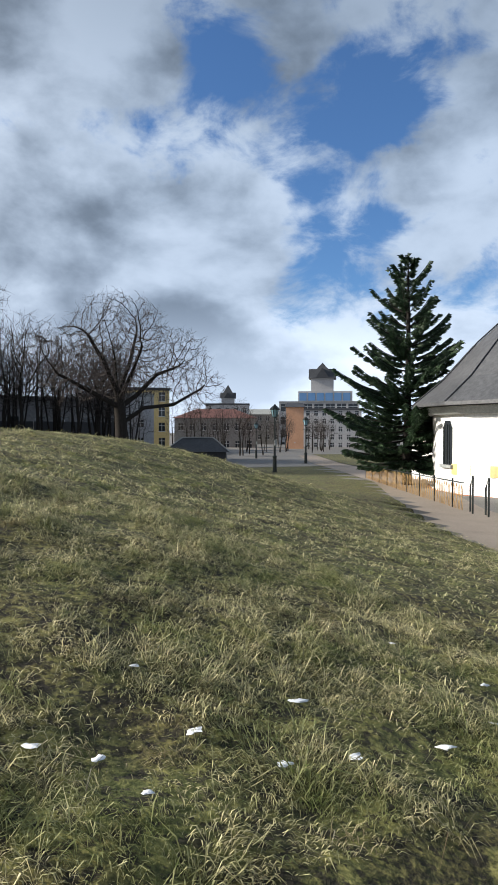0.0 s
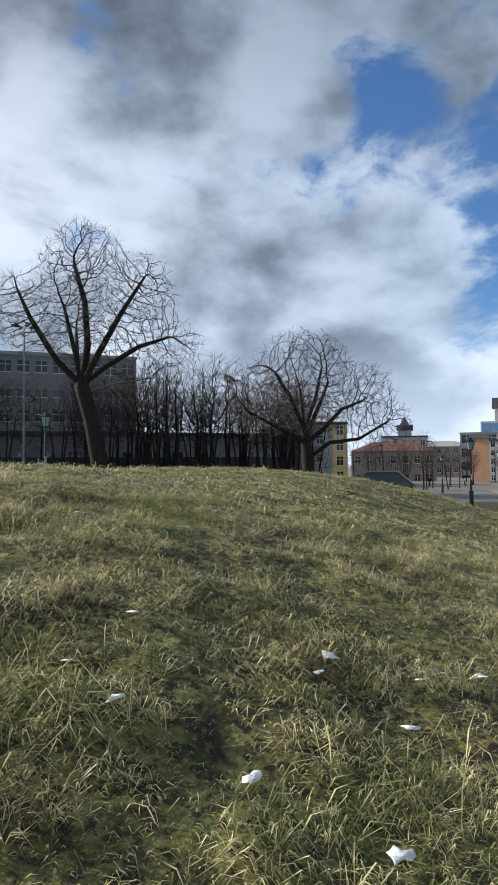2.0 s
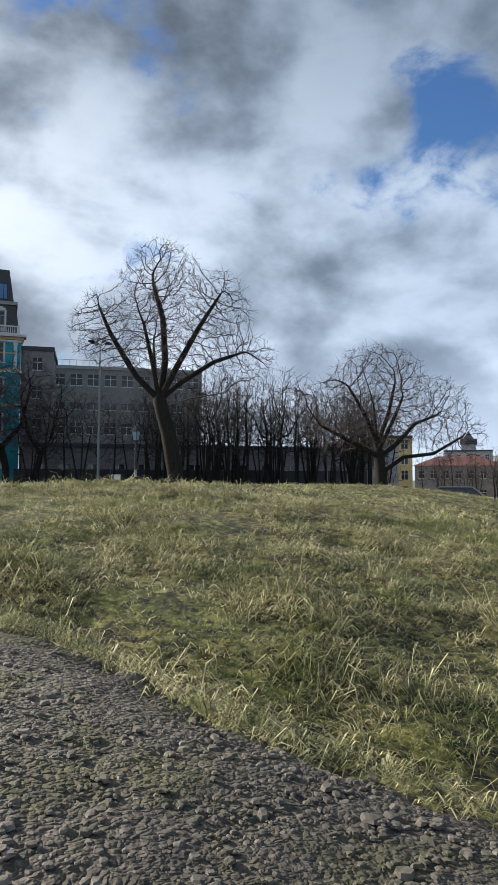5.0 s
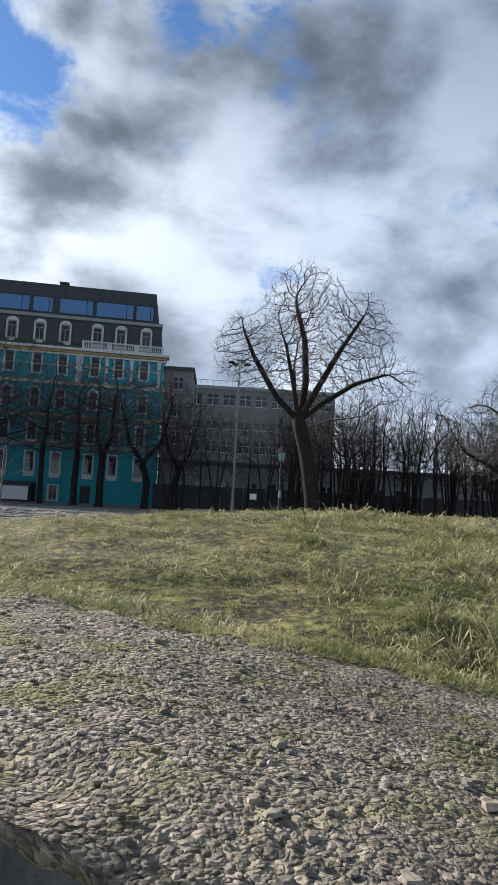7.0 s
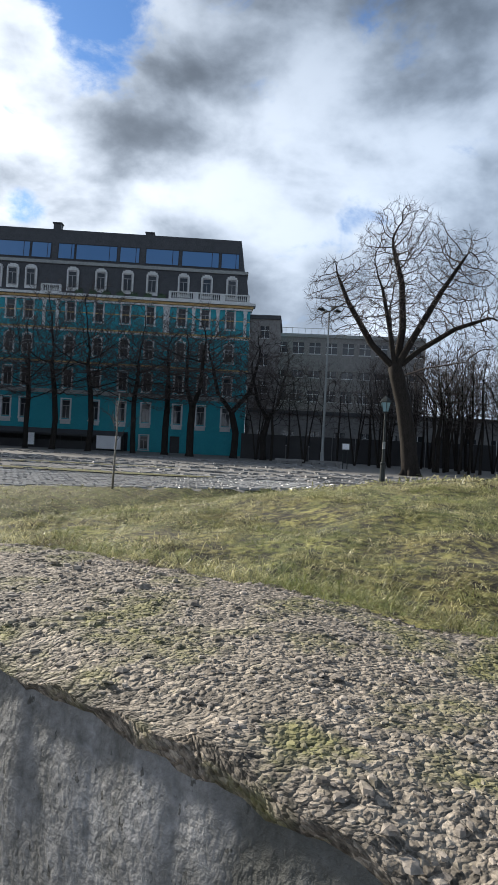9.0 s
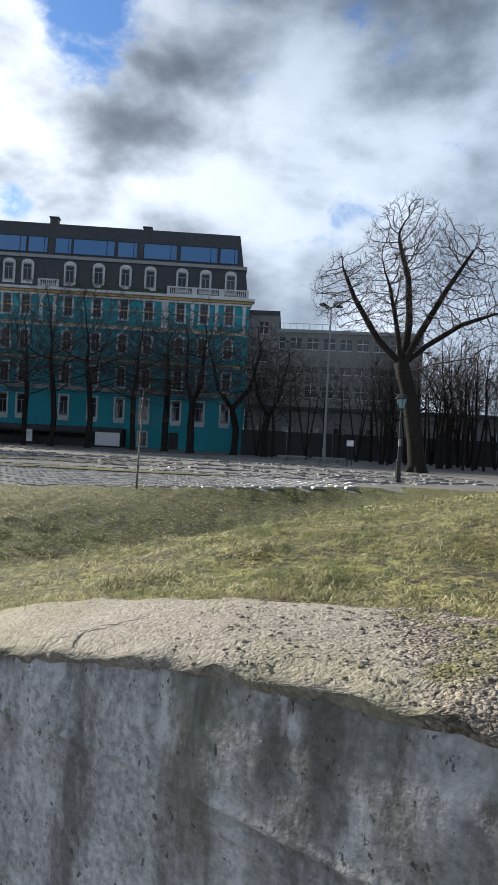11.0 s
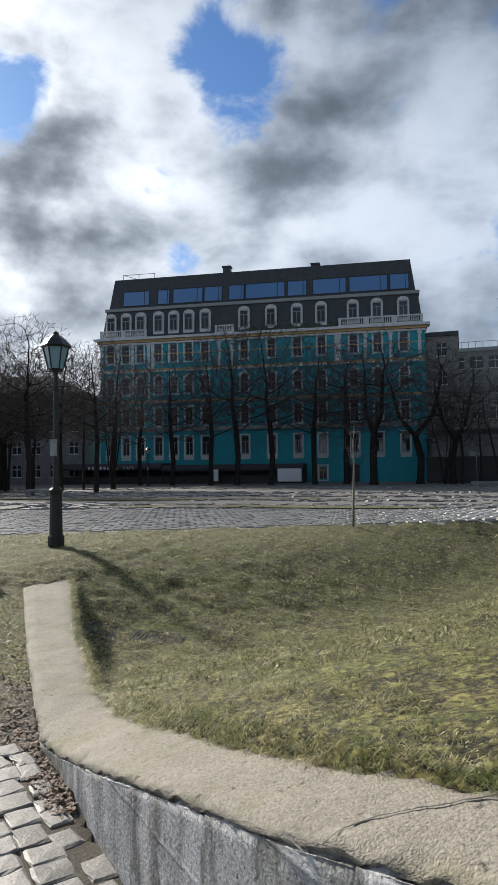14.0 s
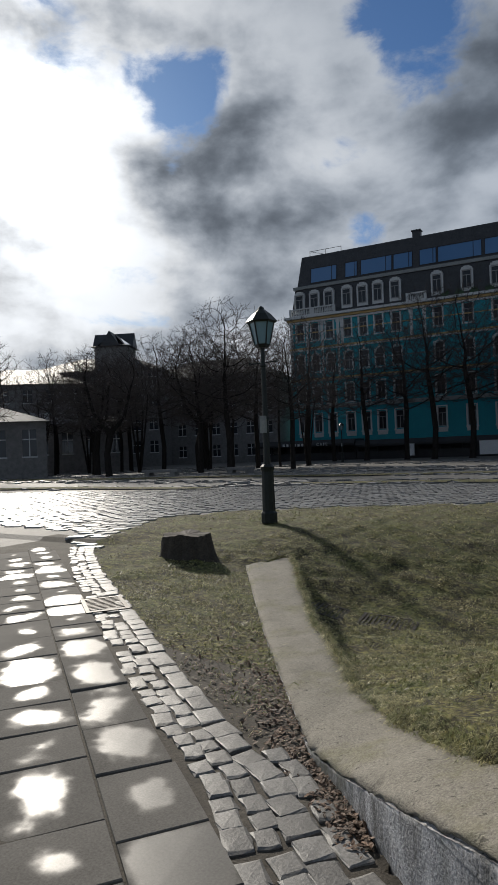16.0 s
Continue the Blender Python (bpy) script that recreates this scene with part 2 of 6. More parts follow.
def damp_shade_end(m, colour, start, full, most):
    """A dark stretch towards one end, ragged by noise: damp moss, and the face's painted shade."""
    n, l = m.node_tree.nodes, m.node_tree.links
    base = n["Principled BSDF"].inputs["Base Color"]
    old = base.links[0].from_socket
    geo, sp, t = n.new("ShaderNodeNewGeometry"), n.new("ShaderNodeSeparateXYZ"), n.new("ShaderNodeTexNoise")
    l.new(geo.outputs["Position"], sp.inputs[0])
    l.new(geo.outputs["Position"], t.inputs["Vector"])
    t.inputs["Scale"].default_value, t.inputs["Detail"].default_value, t.inputs["Roughness"].default_value = 3.5, 7, 0.7
    add, r, mix = n.new("ShaderNodeMath"), n.new("ShaderNodeMapRange"), n.new("ShaderNodeMix")
    add.operation = "MULTIPLY_ADD"
    l.new(t.outputs["Fac"], add.inputs[0])
    add.inputs[1].default_value = 2.2
    l.new(sp.outputs[0], add.inputs[2])
    for i, q in enumerate((start + 1.1, full + 1.1, 0.0, most)):
        r.inputs[i + 1].default_value = q
    l.new(add.outputs[0], r.inputs[0])
    mix.data_type = "RGBA"
    l.new(r.outputs[0], mix.inputs[0])
    l.new(old, mix.inputs[6])
    mix.inputs[7].default_value = (*colour, 1)
    l.new(mix.outputs[2], base)


damp_shade_end(WEATHERED, (0.035, 0.031, 0.024), 1.1, 2.1, 0.75)
damp_shade_end(PEBBLE, (0.06, 0.055, 0.046), 1.1, 2.1, 0.65)
# the face's shadow side is darkened in the colour here, along with its moss
damp_shade_end(CONCRETE, (0.045, 0.047, 0.04), -0.9, 0.1, 0.88)
SLAB = material("wet_paving_slab", (0.115, 0.107, 0.096), (0.2, 0.188, 0.17), 0.72, 2.6, fine=90, bump=0.05, vary=0.25, spec=0.22)
def puddled(m):
    """Water stands in the hollow of each slab: gloss by distance from its middle, ragged by noise."""
    n, l = m.node_tree.nodes, m.node_tree.links

    def calc(op, a, b):
        q = n.new("ShaderNodeMath")
        q.operation = op
        for i, v in enumerate((a, b)):
            if isinstance(v, (int, float)):
                q.inputs[i].default_value = v
            else:
                l.new(v, q.inputs[i])
        return q.outputs[0]

    tc = n.new("ShaderNodeTexCoord")
    sx = n.new("ShaderNodeSeparateXYZ")
    l.new(tc.outputs["Object"], sx.inputs[0])
    r = calc("POWER", calc("ADD", calc("POWER", calc("ABSOLUTE", sx.outputs[0], 0), 3.0), calc("POWER", calc("ABSOLUTE", sx.outputs[1], 0), 3.0)), 0.3333)
    nz = n.new("ShaderNodeTexNoise")
    nz.inputs["Scale"].default_value, nz.inputs["Detail"].default_value = 3.5, 4
    geo = n.new("ShaderNodeNewGeometry")
    l.new(geo.outputs["Position"], nz.inputs["Vector"])
    rnd = n.new("ShaderNodeObjectInfo").outputs["Random"]
    v = calc("ADD", r, calc("ADD", calc("MULTIPLY", calc("SUBTRACT", nz.outputs["Fac"], 0.5), 0.95), calc("MULTIPLY", calc("SUBTRACT", rnd, 0.5), 0.45)))
    mr = n.new("ShaderNodeMapRange")
    mr.interpolation_type = "SMOOTHSTEP"
    for i, q in enumerate((0.2, 0.44, 0.42, 0.92)):
        mr.inputs[i + 1].default_value = q
    l.new(v, mr.inputs[0])
    l.new(mr.outputs[0], n["Principled BSDF"].inputs["Roughness"])


puddled(SLAB)
SETT = material("granite_sett", (0.11, 0.104, 0.098), (0.25, 0.238, 0.222), 0.55, 9, fine=80, bump=0.5, vary=0.3)
COBBLE = material("wet_cobbles", (0.15, 0.148, 0.145), (0.31, 0.305, 0.3), 0.33, 4, fine=40, bump=0.5, island=0.3, spec=0.5)
LEAF = material("dead_leaves", (0.05, 0.028, 0.018), (0.2, 0.125, 0.08), 0.7, 9, fine=60, bump=0.2, island=0.5)
RUBBLE = material("rubble_stone", (0.12, 0.115, 0.11), (0.27, 0.265, 0.26), 0.6, 3, fine=25, bump=0.7, island=0.35)
IRON = material("dark_painted_iron", (0.012, 0.016, 0.015), (0.028, 0.034, 0.032), 0.45, 5, fine=60, bump=0.15, metal=0.3)
RUST = material("rusty_railing", (0.25, 0.14, 0.05), (0.5, 0.33, 0.14), 0.7, 8, fine=60, bump=0.3)
GRATE = material("cast_iron_grate", (0.03, 0.027, 0.024), (0.08, 0.065, 0.055), 0.55, 12, fine=60, bump=0.3, metal=0.5)
BARK = material("bark", (0.012, 0.011, 0.0095), (0.042, 0.036, 0.032), 0.9, 5, fine=30, bump=0.9, stretch=(1, 1, 0.25), spec=0.1)
TWIG = material("twigs", (0.042, 0.035, 0.033), (0.12, 0.1, 0.092), 0.8, 3, fine=20, bump=0, spec=0.1)
BIRCHY = material("pale_bark", (0.11, 0.1, 0.085), (0.26, 0.24, 0.21), 0.8, 6, fine=40, bump=0.5)
NEEDLE = material("spruce_needles", (0.012, 0.03, 0.014), (0.045, 0.085, 0.035), 0.6, 2, fine=9, bump=0, island=0.4)
STUMP = material("cut_wood", (0.03, 0.024, 0.019), (0.10, 0.083, 0.066), 0.85, 9, fine=50, bump=0.8)
SNOW = material("old_snow", (0.68, 0.72, 0.76), (0.85, 0.87, 0.9), 0.55, 15, fine=60, bump=0.6)
TEAL = material("teal_render", (0.015, 0.23, 0.28), (0.035, 0.34, 0.40), 0.8, 0.5, fine=7, bump=0.15)
TRIM = material("pale_stucco", (0.45, 0.46, 0.46), (0.66, 0.67, 0.66), 0.75, 0.8, fine=9, bump=0.15)
OCHRE = material("ochre_band", (0.42, 0.27, 0.10), (0.6, 0.42, 0.19), 0.75, 0.8, fine=9, bump=0.1)
BELT = material("grey_belt", (0.2, 0.22, 0.22), (0.33, 0.34, 0.33), 0.75, 0.8, fine=9, bump=0.1)
SLATE = material("dark_slate_roof", (0.025, 0.027, 0.031), (0.065, 0.068, 0.075), 0.55, 1.5, fine=8, bump=0.3)
SASH = material("window_frame_paint", (0.2, 0.2, 0.2), (0.33, 0.33, 0.33), 0.5, 3, fine=20, bump=0)
BLACK = material("black_cladding", (0.012, 0.012, 0.014), (0.032, 0.032, 0.035), 0.5, 0.8, fine=10, bump=0.1)
WHITE = material("white_board", (0.7, 0.71, 0.73), (0.84, 0.85, 0.87), 0.5, 1, fine=8, bump=0)
LIME = material("limewashed_wall", (0.66, 0.65, 0.63), (0.84, 0.83, 0.81), 0.85, 0.7, fine=9, bump=0.25)
ROOFMETAL = material("grey_sheet_roof", (0.06, 0.062, 0.068), (0.12, 0.123, 0.13), 0.5, 0.7, fine=6, bump=0.1, metal=0.2)
BRICK = material("red_brick", (0.32, 0.12, 0.06), (0.5, 0.22, 0.12), 0.85, 2, fine=14, bump=0.4)
ORANGE = material("orange_render", (0.55, 0.29, 0.17), (0.7, 0.4, 0.25), 0.85, 0.3, fine=4, bump=0.1)
PALE = material("pale_block_wall", (0.3, 0.3, 0.31), (0.46, 0.45, 0.45), 0.85, 0.2, fine=3, bump=0.1)
# the grey house wall again, with backlit shade darkened into its colour
BACKLITWALL = material("backlit_house_wall", (0.13, 0.125, 0.122), (0.22, 0.215, 0.21), 0.85, 0.2, fine=3, bump=0.1)
GREYWALL = material("grey_house_wall", (0.15, 0.145, 0.14), (0.26, 0.25, 0.24), 0.85, 0.2, fine=3, bump=0.1)
YELLOW = material("yellow_house_wall", (0.5, 0.38, 0.16), (0.68, 0.53, 0.26), 0.85, 0.3, fine=4, bump=0.1)
REDROOF = material("red_tin_roof", (0.10, 0.045, 0.04), (0.17, 0.075, 0.06), 0.6, 0.4, fine=5, bump=0.1)
ZINC = material("wet_zinc_roof", (0.16, 0.165, 0.17), (0.27, 0.275, 0.28), 0.7, 0.6, fine=6, bump=0.1, metal=0.0)


def glass(name, tint, rough=0.06):
    m = bpy.data.materials.new(name)
    m.use_nodes = True
    b = m.node_tree.nodes["Principled BSDF"]
    b.inputs["Base Color"].default_value = (*tint, 1)
    b.inputs["Roughness"].default_value, b.inputs["Specular IOR Level"].default_value = rough, 0.45
    return m


PANE = glass("window_glass", (0.025, 0.03, 0.036))
# blue base colour stands in for the reflected sky
ROOFGLASS = glass("sky_tinted_glazing", (0.10, 0.22, 0.42), 0.04)
LAMPGLASS = glass("lantern_glass", (0.2, 0.33, 0.38), 0.2)


# ---- building helpers ----
class Geo:
    """Vertices and faces of one mesh."""

    def __init__(self):
        self.v, self.f = [], []

    def add(self, verts, faces):
        k = len(self.v)
        self.v += [tuple(p) for p in verts]
        self.f += [tuple(i + k for i in f) for f in faces]

    def box(self, x0, x1, y0, y1, z0, z1, m=None):
        c = [(x, y, z) for z in (z0, z1) for y in (y0, y1) for x in (x0, x1)]
        if m is not None:
            c = [m @ Vector(p) for p in c]
        self.add(c, [(0, 2, 3, 1), (4, 5, 7, 6), (0, 1, 5, 4), (2, 6, 7, 3), (0, 4, 6, 2), (1, 3, 7, 5)])

    def tube(self, pts, rad, n=6, cap=True):
        k = len(self.v)
        ref = Vector((0.31, 0.17, 0.94))
        for i, p in enumerate(pts):
            d = (Vector(pts[min(i + 1, len(pts) - 1)]) - Vector(pts[max(i - 1, 0)])).normalized()
            a = d.cross(ref if abs(d.dot(ref)) < 0.95 else Vector((1, 0, 0))).normalized()
            b = d.cross(a)
            for j in range(n):
                w = 2 * math.pi * j / n
                q = Vector(p) + (a * math.cos(w) + b * math.sin(w)) * rad[i]
                self.v.append((q.x, q.y, q.z))
        for i in range(len(pts) - 1):
            for j in range(n):
                a, b = k + i * n + j, k + i * n + (j + 1) % n
                self.f.append((a, b, b + n, a + n))
        if cap:
            self.f.append(tuple(k + (len(pts) - 1) * n + j for j in range(n)))
            self.f.append(tuple(k + n - 1 - j for j in range(n)))

    def lathe(self, prof, n=12, at=(0, 0, 0)):
        k = len(self.v)
        for r, z in prof:
            for j in range(n):
                w = 2 * math.pi * (j + 0.5) / n
                self.v.append((at[0] + r * math.cos(w), at[1] + r * math.sin(w), at[2] + z))
        for i in range(len(prof) - 1):
            for j in range(n):
                a, b = k + i * n + j, k + i * n + (j + 1) % n
                self.f.append((a, b, b + n, a + n))
        self.f.append(tuple(k + (len(prof) - 1) * n + j for j in range(n)))
        self.f.append(tuple(k + n - 1 - j for j in range(n)))

    def ob(self, name, mat, parent=None, label="", smooth=False):
        me = bpy.data.meshes.new(name)
        me.from_pydata(self.v, [], self.f)
        me.materials.append(mat)
        if smooth:
            me.polygons.foreach_set("use_smooth", [True] * len(me.polygons))
        o = new(name, me)
        if parent is not None:
            o.parent = parent
        if label:
            tagged(o, label)
        return o


def thing(name, label, category, at=(0, 0, 0), turn=0, group="", kind=""):
    e = new(name)
    e.matrix_world = pose(*at, 0, 0, turn)
    return tagged(e, label, category, group, kind)


def share(ob, name, parent, m):
    """Another object on the mesh of ob."""
    o = new(name, ob.data)
    o.parent = parent
    o.matrix_basis = m
    return o


def stuff_mesh(name, verts, faces, mat, label, category, kind="stuff", smooth=False):
    """One mesh from arrays; faces all of one size."""
    me = bpy.data.meshes.new(name)
    verts, faces = np.asarray(verts, np.float32), np.asarray(faces, np.int32)
    me.vertices.add(len(verts))
    me.vertices.foreach_set("co", verts.ravel())
    n = faces.shape[1]
    me.loops.add(faces.size)
    me.loops.foreach_set("vertex_index", faces.ravel())
    me.polygons.add(len(faces))
    me.polygons.foreach_set("loop_start", np.arange(0, faces.size, n, dtype=np.int32))
    me.polygons.foreach_set("use_smooth", np.full(len(faces), smooth))
    me.update(calc_edges=True)
    me.materials.append(mat)
    return tagged(new(name, me), label, category, "", kind)


# ---- the lie of the land ----
def hill(x, y, a, cx, cy, sx, sy, th, q):
    c, s = math.cos(th), math.sin(th)
    u, v = (c * (x - cx) + s * (y - cy)) / sx, (-s * (x - cx) + c * (y - cy)) / sy
    return a * np.exp(-((u * u + v * v) ** q))


def base_level(x, y):
    fall = np.interp(y, [12, 20, 30, 45, 77], [0.05, -0.05, -0.12, -0.32, -0.45])
    return fall - (1.0 + 0.012 * np.clip(x - 18, 0, 150)) / (1 + np.exp(-np.clip((x - 12 - 0.25 * (y - 10)) / 2.0, -40, 40)))


def lawn_level(x, y):
    z = base_level(x, y) + hill(x, y, 1.19, 1.779, 4.037, 6.42, 4.552, 0.505, 1.045) + hill(x, y, 1.16, 8.151, 12.481, 8.285, 4.504, 0.403, 1.164)
    return z + hill(x, y, -0.977, -2.295, 14.551, 10.325, 2.807, -2.021, 0.972) + hill(x, y, -0.22, -6.5, 9.8, 1.3, 1.8, 0.6, 1.0)


# the retaining wall: outer edge, inner edge and top along x
OX = [-8.25, -6.03, -5.2, -4.5, -3.63, -2.6, -1.75, -1.15, -0.5, 0.3, 0.9, 1.4, 1.9, 2.5, 4.0, 6.0]
OY = [9.9, 7.0, 5.95, 5.07, 4.27, 3.38, 2.73, 2.37, 1.92, 1.28, 0.9, 0.6, 0.44, 0.38, 0.1, -0.4]
IX = [-8.0, -5.9, -4.77, -4.14, -3.5, -3.0, -2.2, -1.73, -1.0, -0.3, 0.33, 1.04, 1.5, 1.84, 2.07, 2.45, 4.0, 6.0]
IY = [10.75, 7.6, 6.1, 5.32, 4.65, 4.15, 3.45, 3.05, 2.72, 2.4, 2.02, 1.62, 1.58, 1.3, 0.92, 0.55, 0.22, -0.28]
TX = [-9, -8.1, -6.2, -4.6, -4.2, -3.44, -2.7, -2.0, -1.5, -1.0, -0.5, 0.1, 1.0, 2.0, 3.5, 6.0]
TZ = [-0.12, -0.14, -0.11, 0.01, 0.10, 0.38, 0.64, 0.89, 1.055, 1.155, 1.2, 1.21, 1.17, 1.045, 0.78, 0.4]
# kerb of the footway, then the rim of the lawn round the plaza
KX = [-11.3, -10.6, -9.35, -7.3, -5.76, -4.9, -4.4, -3.9, -3.4, -2.5, -1.5, 0.0, 1.5, 4.0, 8.0]
KY = [9.85, 9.2, 8.19, 6.73, 5.62, 5.05, 4.73, 4.30, 3.9, 3.12, 2.28, 1.25, 0.35, -0.1, -1.1]
RX = [-13.0, -12.4, -11.0, -8.2, -5.0, -2.0, 1.0, 3.4, 9.0, 30.0]
RY = [13.2, 14.9, 16.2, 17.8, 19.9, 22.0, 24.4, 26.0, 28.0, 39.0]


def walk_level(x):
    return np.interp(x, [-4, 4], [0.0, -0.22])


def is_lawn(x, y):
    """On the mound and the sunk lawn behind the wall, or on the strip between kerb and wall."""
    rim = np.interp(x, RX, RY, left=-1e6)
    behind = (y > np.interp(x, IX, IY) - np.interp(x, [2.3, 2.6], [0.1, 0.0])) & (y < rim) & (x > -8.25)
    strip = strip_side(x, y) & (y < rim)
    corner = (x <= -11.3) & (x > -13.0) & (y > 9.85 + (-11.3 - x) * 2.0) & (y < rim)
    right = x < np.interp(y, [-20, -4, 5.6, 8.2, 12.3, 21.6, 31.3, 45.5], [9.0, 10.5, 12.95, 14.5, 17.8, 25.8, 32.2, 41.4])
    return ((behind & (y > -30)) | strip | corner) & right


def strip_side(x, y):
    """The level strip between the kerb and the wall."""
    return (y > np.interp(x, KX, KY, left=1e6)) & (x < -4.3) & ((x < -7.98) | (y < np.interp(x, OX, OY) + 0.16))


def level(x, y):
    """Height of the open ground."""
    x, y = np.asarray(x, float), np.asarray(y, float)
    lawn = lawn_level(x, y)
    top = np.interp(x, TX, TZ) + 0.004 + 0.8 * np.maximum(-0.12, y - np.interp(x, IX, IY))
    lawn = np.where((x > -8) & (x < 2.6), np.minimum(lawn, top), lawn)
    near_rim = np.clip((np.interp(x, RX, RY) - y) / 1.2, 0, 1)
    lawn = np.where(y > 12, base_level(x, y) + (lawn - base_level(x, y)) * near_rim, lawn)
    side = np.clip((-(x + 8.3) + (y - 10.3) * 0.3) / 1.5, 0, 1)
    share_in = np.clip((y - np.interp(x, KX, KY)) / np.maximum(0.05, np.interp(x, OX, OY) - np.interp(x, KX, KY)), 0, 1)
    foot = np.where((x > -9.4) & (x < -4.3), -0.02 + share_in * np.clip((x + 9.4) / 1.15, 0, 1) * (np.minimum(-0.0, np.interp(x, TX, TZ)) - 0.02), -0.02)
    past = np.clip((y - 9.8) / 1.6, 0, 1)
    strip = foot * (1 - past) + past * (-0.02 + (base_level(x, y) + 0.02) * np.clip((y - 10.3) / 3, 0, 1))
    out = np.where(strip_side(x, y) & is_lawn(x, y), strip * np.maximum(side, np.clip((11.6 - y) / 1.3, 0, 1)) + lawn * (1 - np.maximum(side, np.clip((11.6 - y) / 1.3, 0, 1))), lawn)
    far = base_level(x, y)
    edge = np.maximum(np.interp(x, KX, KY, left=10, right=-1), np.where(x > -4.3, np.interp(x, OX, OY) + 0.3, -50))
    paved = np.where(y < edge, walk_level(x) - 0.010, far)
    under = (x > -8.2) & (x < 2.5) & (y > np.interp(x, OX, OY) + 0.10) & (y < np.interp(x, IX, IY) + 0.05)
    paved = np.where(under, np.minimum(paved, np.interp(x, TX, TZ)) - 0.3, paved)
    blend = np.clip((x - 6) / 4, 0, 1)
    paved = paved * (1 - blend) + np.minimum(far, lawn) * blend
    return np.where(is_lawn(x, y), out, paved)


def bumps_at(x, y):
    calm = np.where((x > -8.3) & (x < 2.45) & (y < np.interp(x, IX, IY) + 0.5), np.clip((y - np.interp(x, IX, IY)) / 0.5, 0, 1), 1.0)
    return calm * np.array([noise.noise(Vector((a * 1.3, b * 1.3, 0))) * 0.035 + noise.noise(Vector((a * 4, b * 4, 3))) * 0.034 for a, b in zip(np.ravel(x), np.ravel(y))]).reshape(np.shape(x))


def axis(lo, hi, fine_lo, fine_hi, step, grow):
    mid = list(np.arange(fine_lo, fine_hi + 1e-6, step))
    a, s = [fine_lo], step
    while a[-1] > lo:
        s *= grow
        a.append(a[-1] - s)
    b, s = [fine_hi], step
    while b[-1] < hi:
        s *= grow
        b.append(b[-1] + s)
    return np.array(a[:0:-1] + mid + b[1:])


def lay_ground():
    xs, ys = axis(-3000, 3000, -9.0, 7.0, 0.085, 1.09), axis(-3000, 3000, -0.2, 11.5, 0.085, 1.09)
    gx, gy = np.meshgrid(xs, ys)
    z = level(gx, gy)
    bumps = bumps_at(gx, gy)
    z = z + np.where(is_lawn(gx, gy), bumps, bumps * 0.15)
    verts = np.stack([gx, gy, z], -1).reshape(-1, 3)
    nx, ny = len(xs), len(ys)
    i = (np.arange(ny - 1)[:, None] * nx + np.arange(nx - 1)[None]).ravel()
    quads = np.stack([i, i + 1, i + nx + 1, i + nx], 1)
    mid = verts[quads].mean(1)
    green = is_lawn(mid[:, 0], mid[:, 1])
    soil = green & strip_side(mid[:, 0], mid[:, 1]) & (mid[:, 1] < 6.1)
    bed = ~green & (mid[:, 0] > -13) & (mid[:, 0] < 3) & (mid[:, 1] < np.interp(mid[:, 0], KX, KY) + 0.5) & (mid[:, 1] > -1)
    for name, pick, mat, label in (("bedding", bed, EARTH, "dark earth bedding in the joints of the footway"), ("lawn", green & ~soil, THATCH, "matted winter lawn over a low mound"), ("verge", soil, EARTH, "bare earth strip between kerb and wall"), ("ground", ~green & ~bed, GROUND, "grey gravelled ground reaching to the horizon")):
        used, inv = np.unique(quads[pick], return_inverse=True)
        stuff_mesh(name, verts[used], inv.reshape(-1, 4), mat, label, "ground", "structure", True)


lay_ground()


# ---- retaining wall ----
def relief(p, f):
    """Height of the worn wall top over its mean."""
    rough = float(np.interp(p.x, [-6, -4, -2, 2], [0.3, 0.45, 0.6, 0.8]))
    e = min(1.0, min(f, 1 - f) * 6)
    d = rough * (0.006 * noise.noise(p * 24) + 0.005 * noise.noise(p * 50)) + 0.004 * noise.noise(p * 3)
    return d - 0.03 * (1 - e) * (0.6 + noise.noise(p * 12))


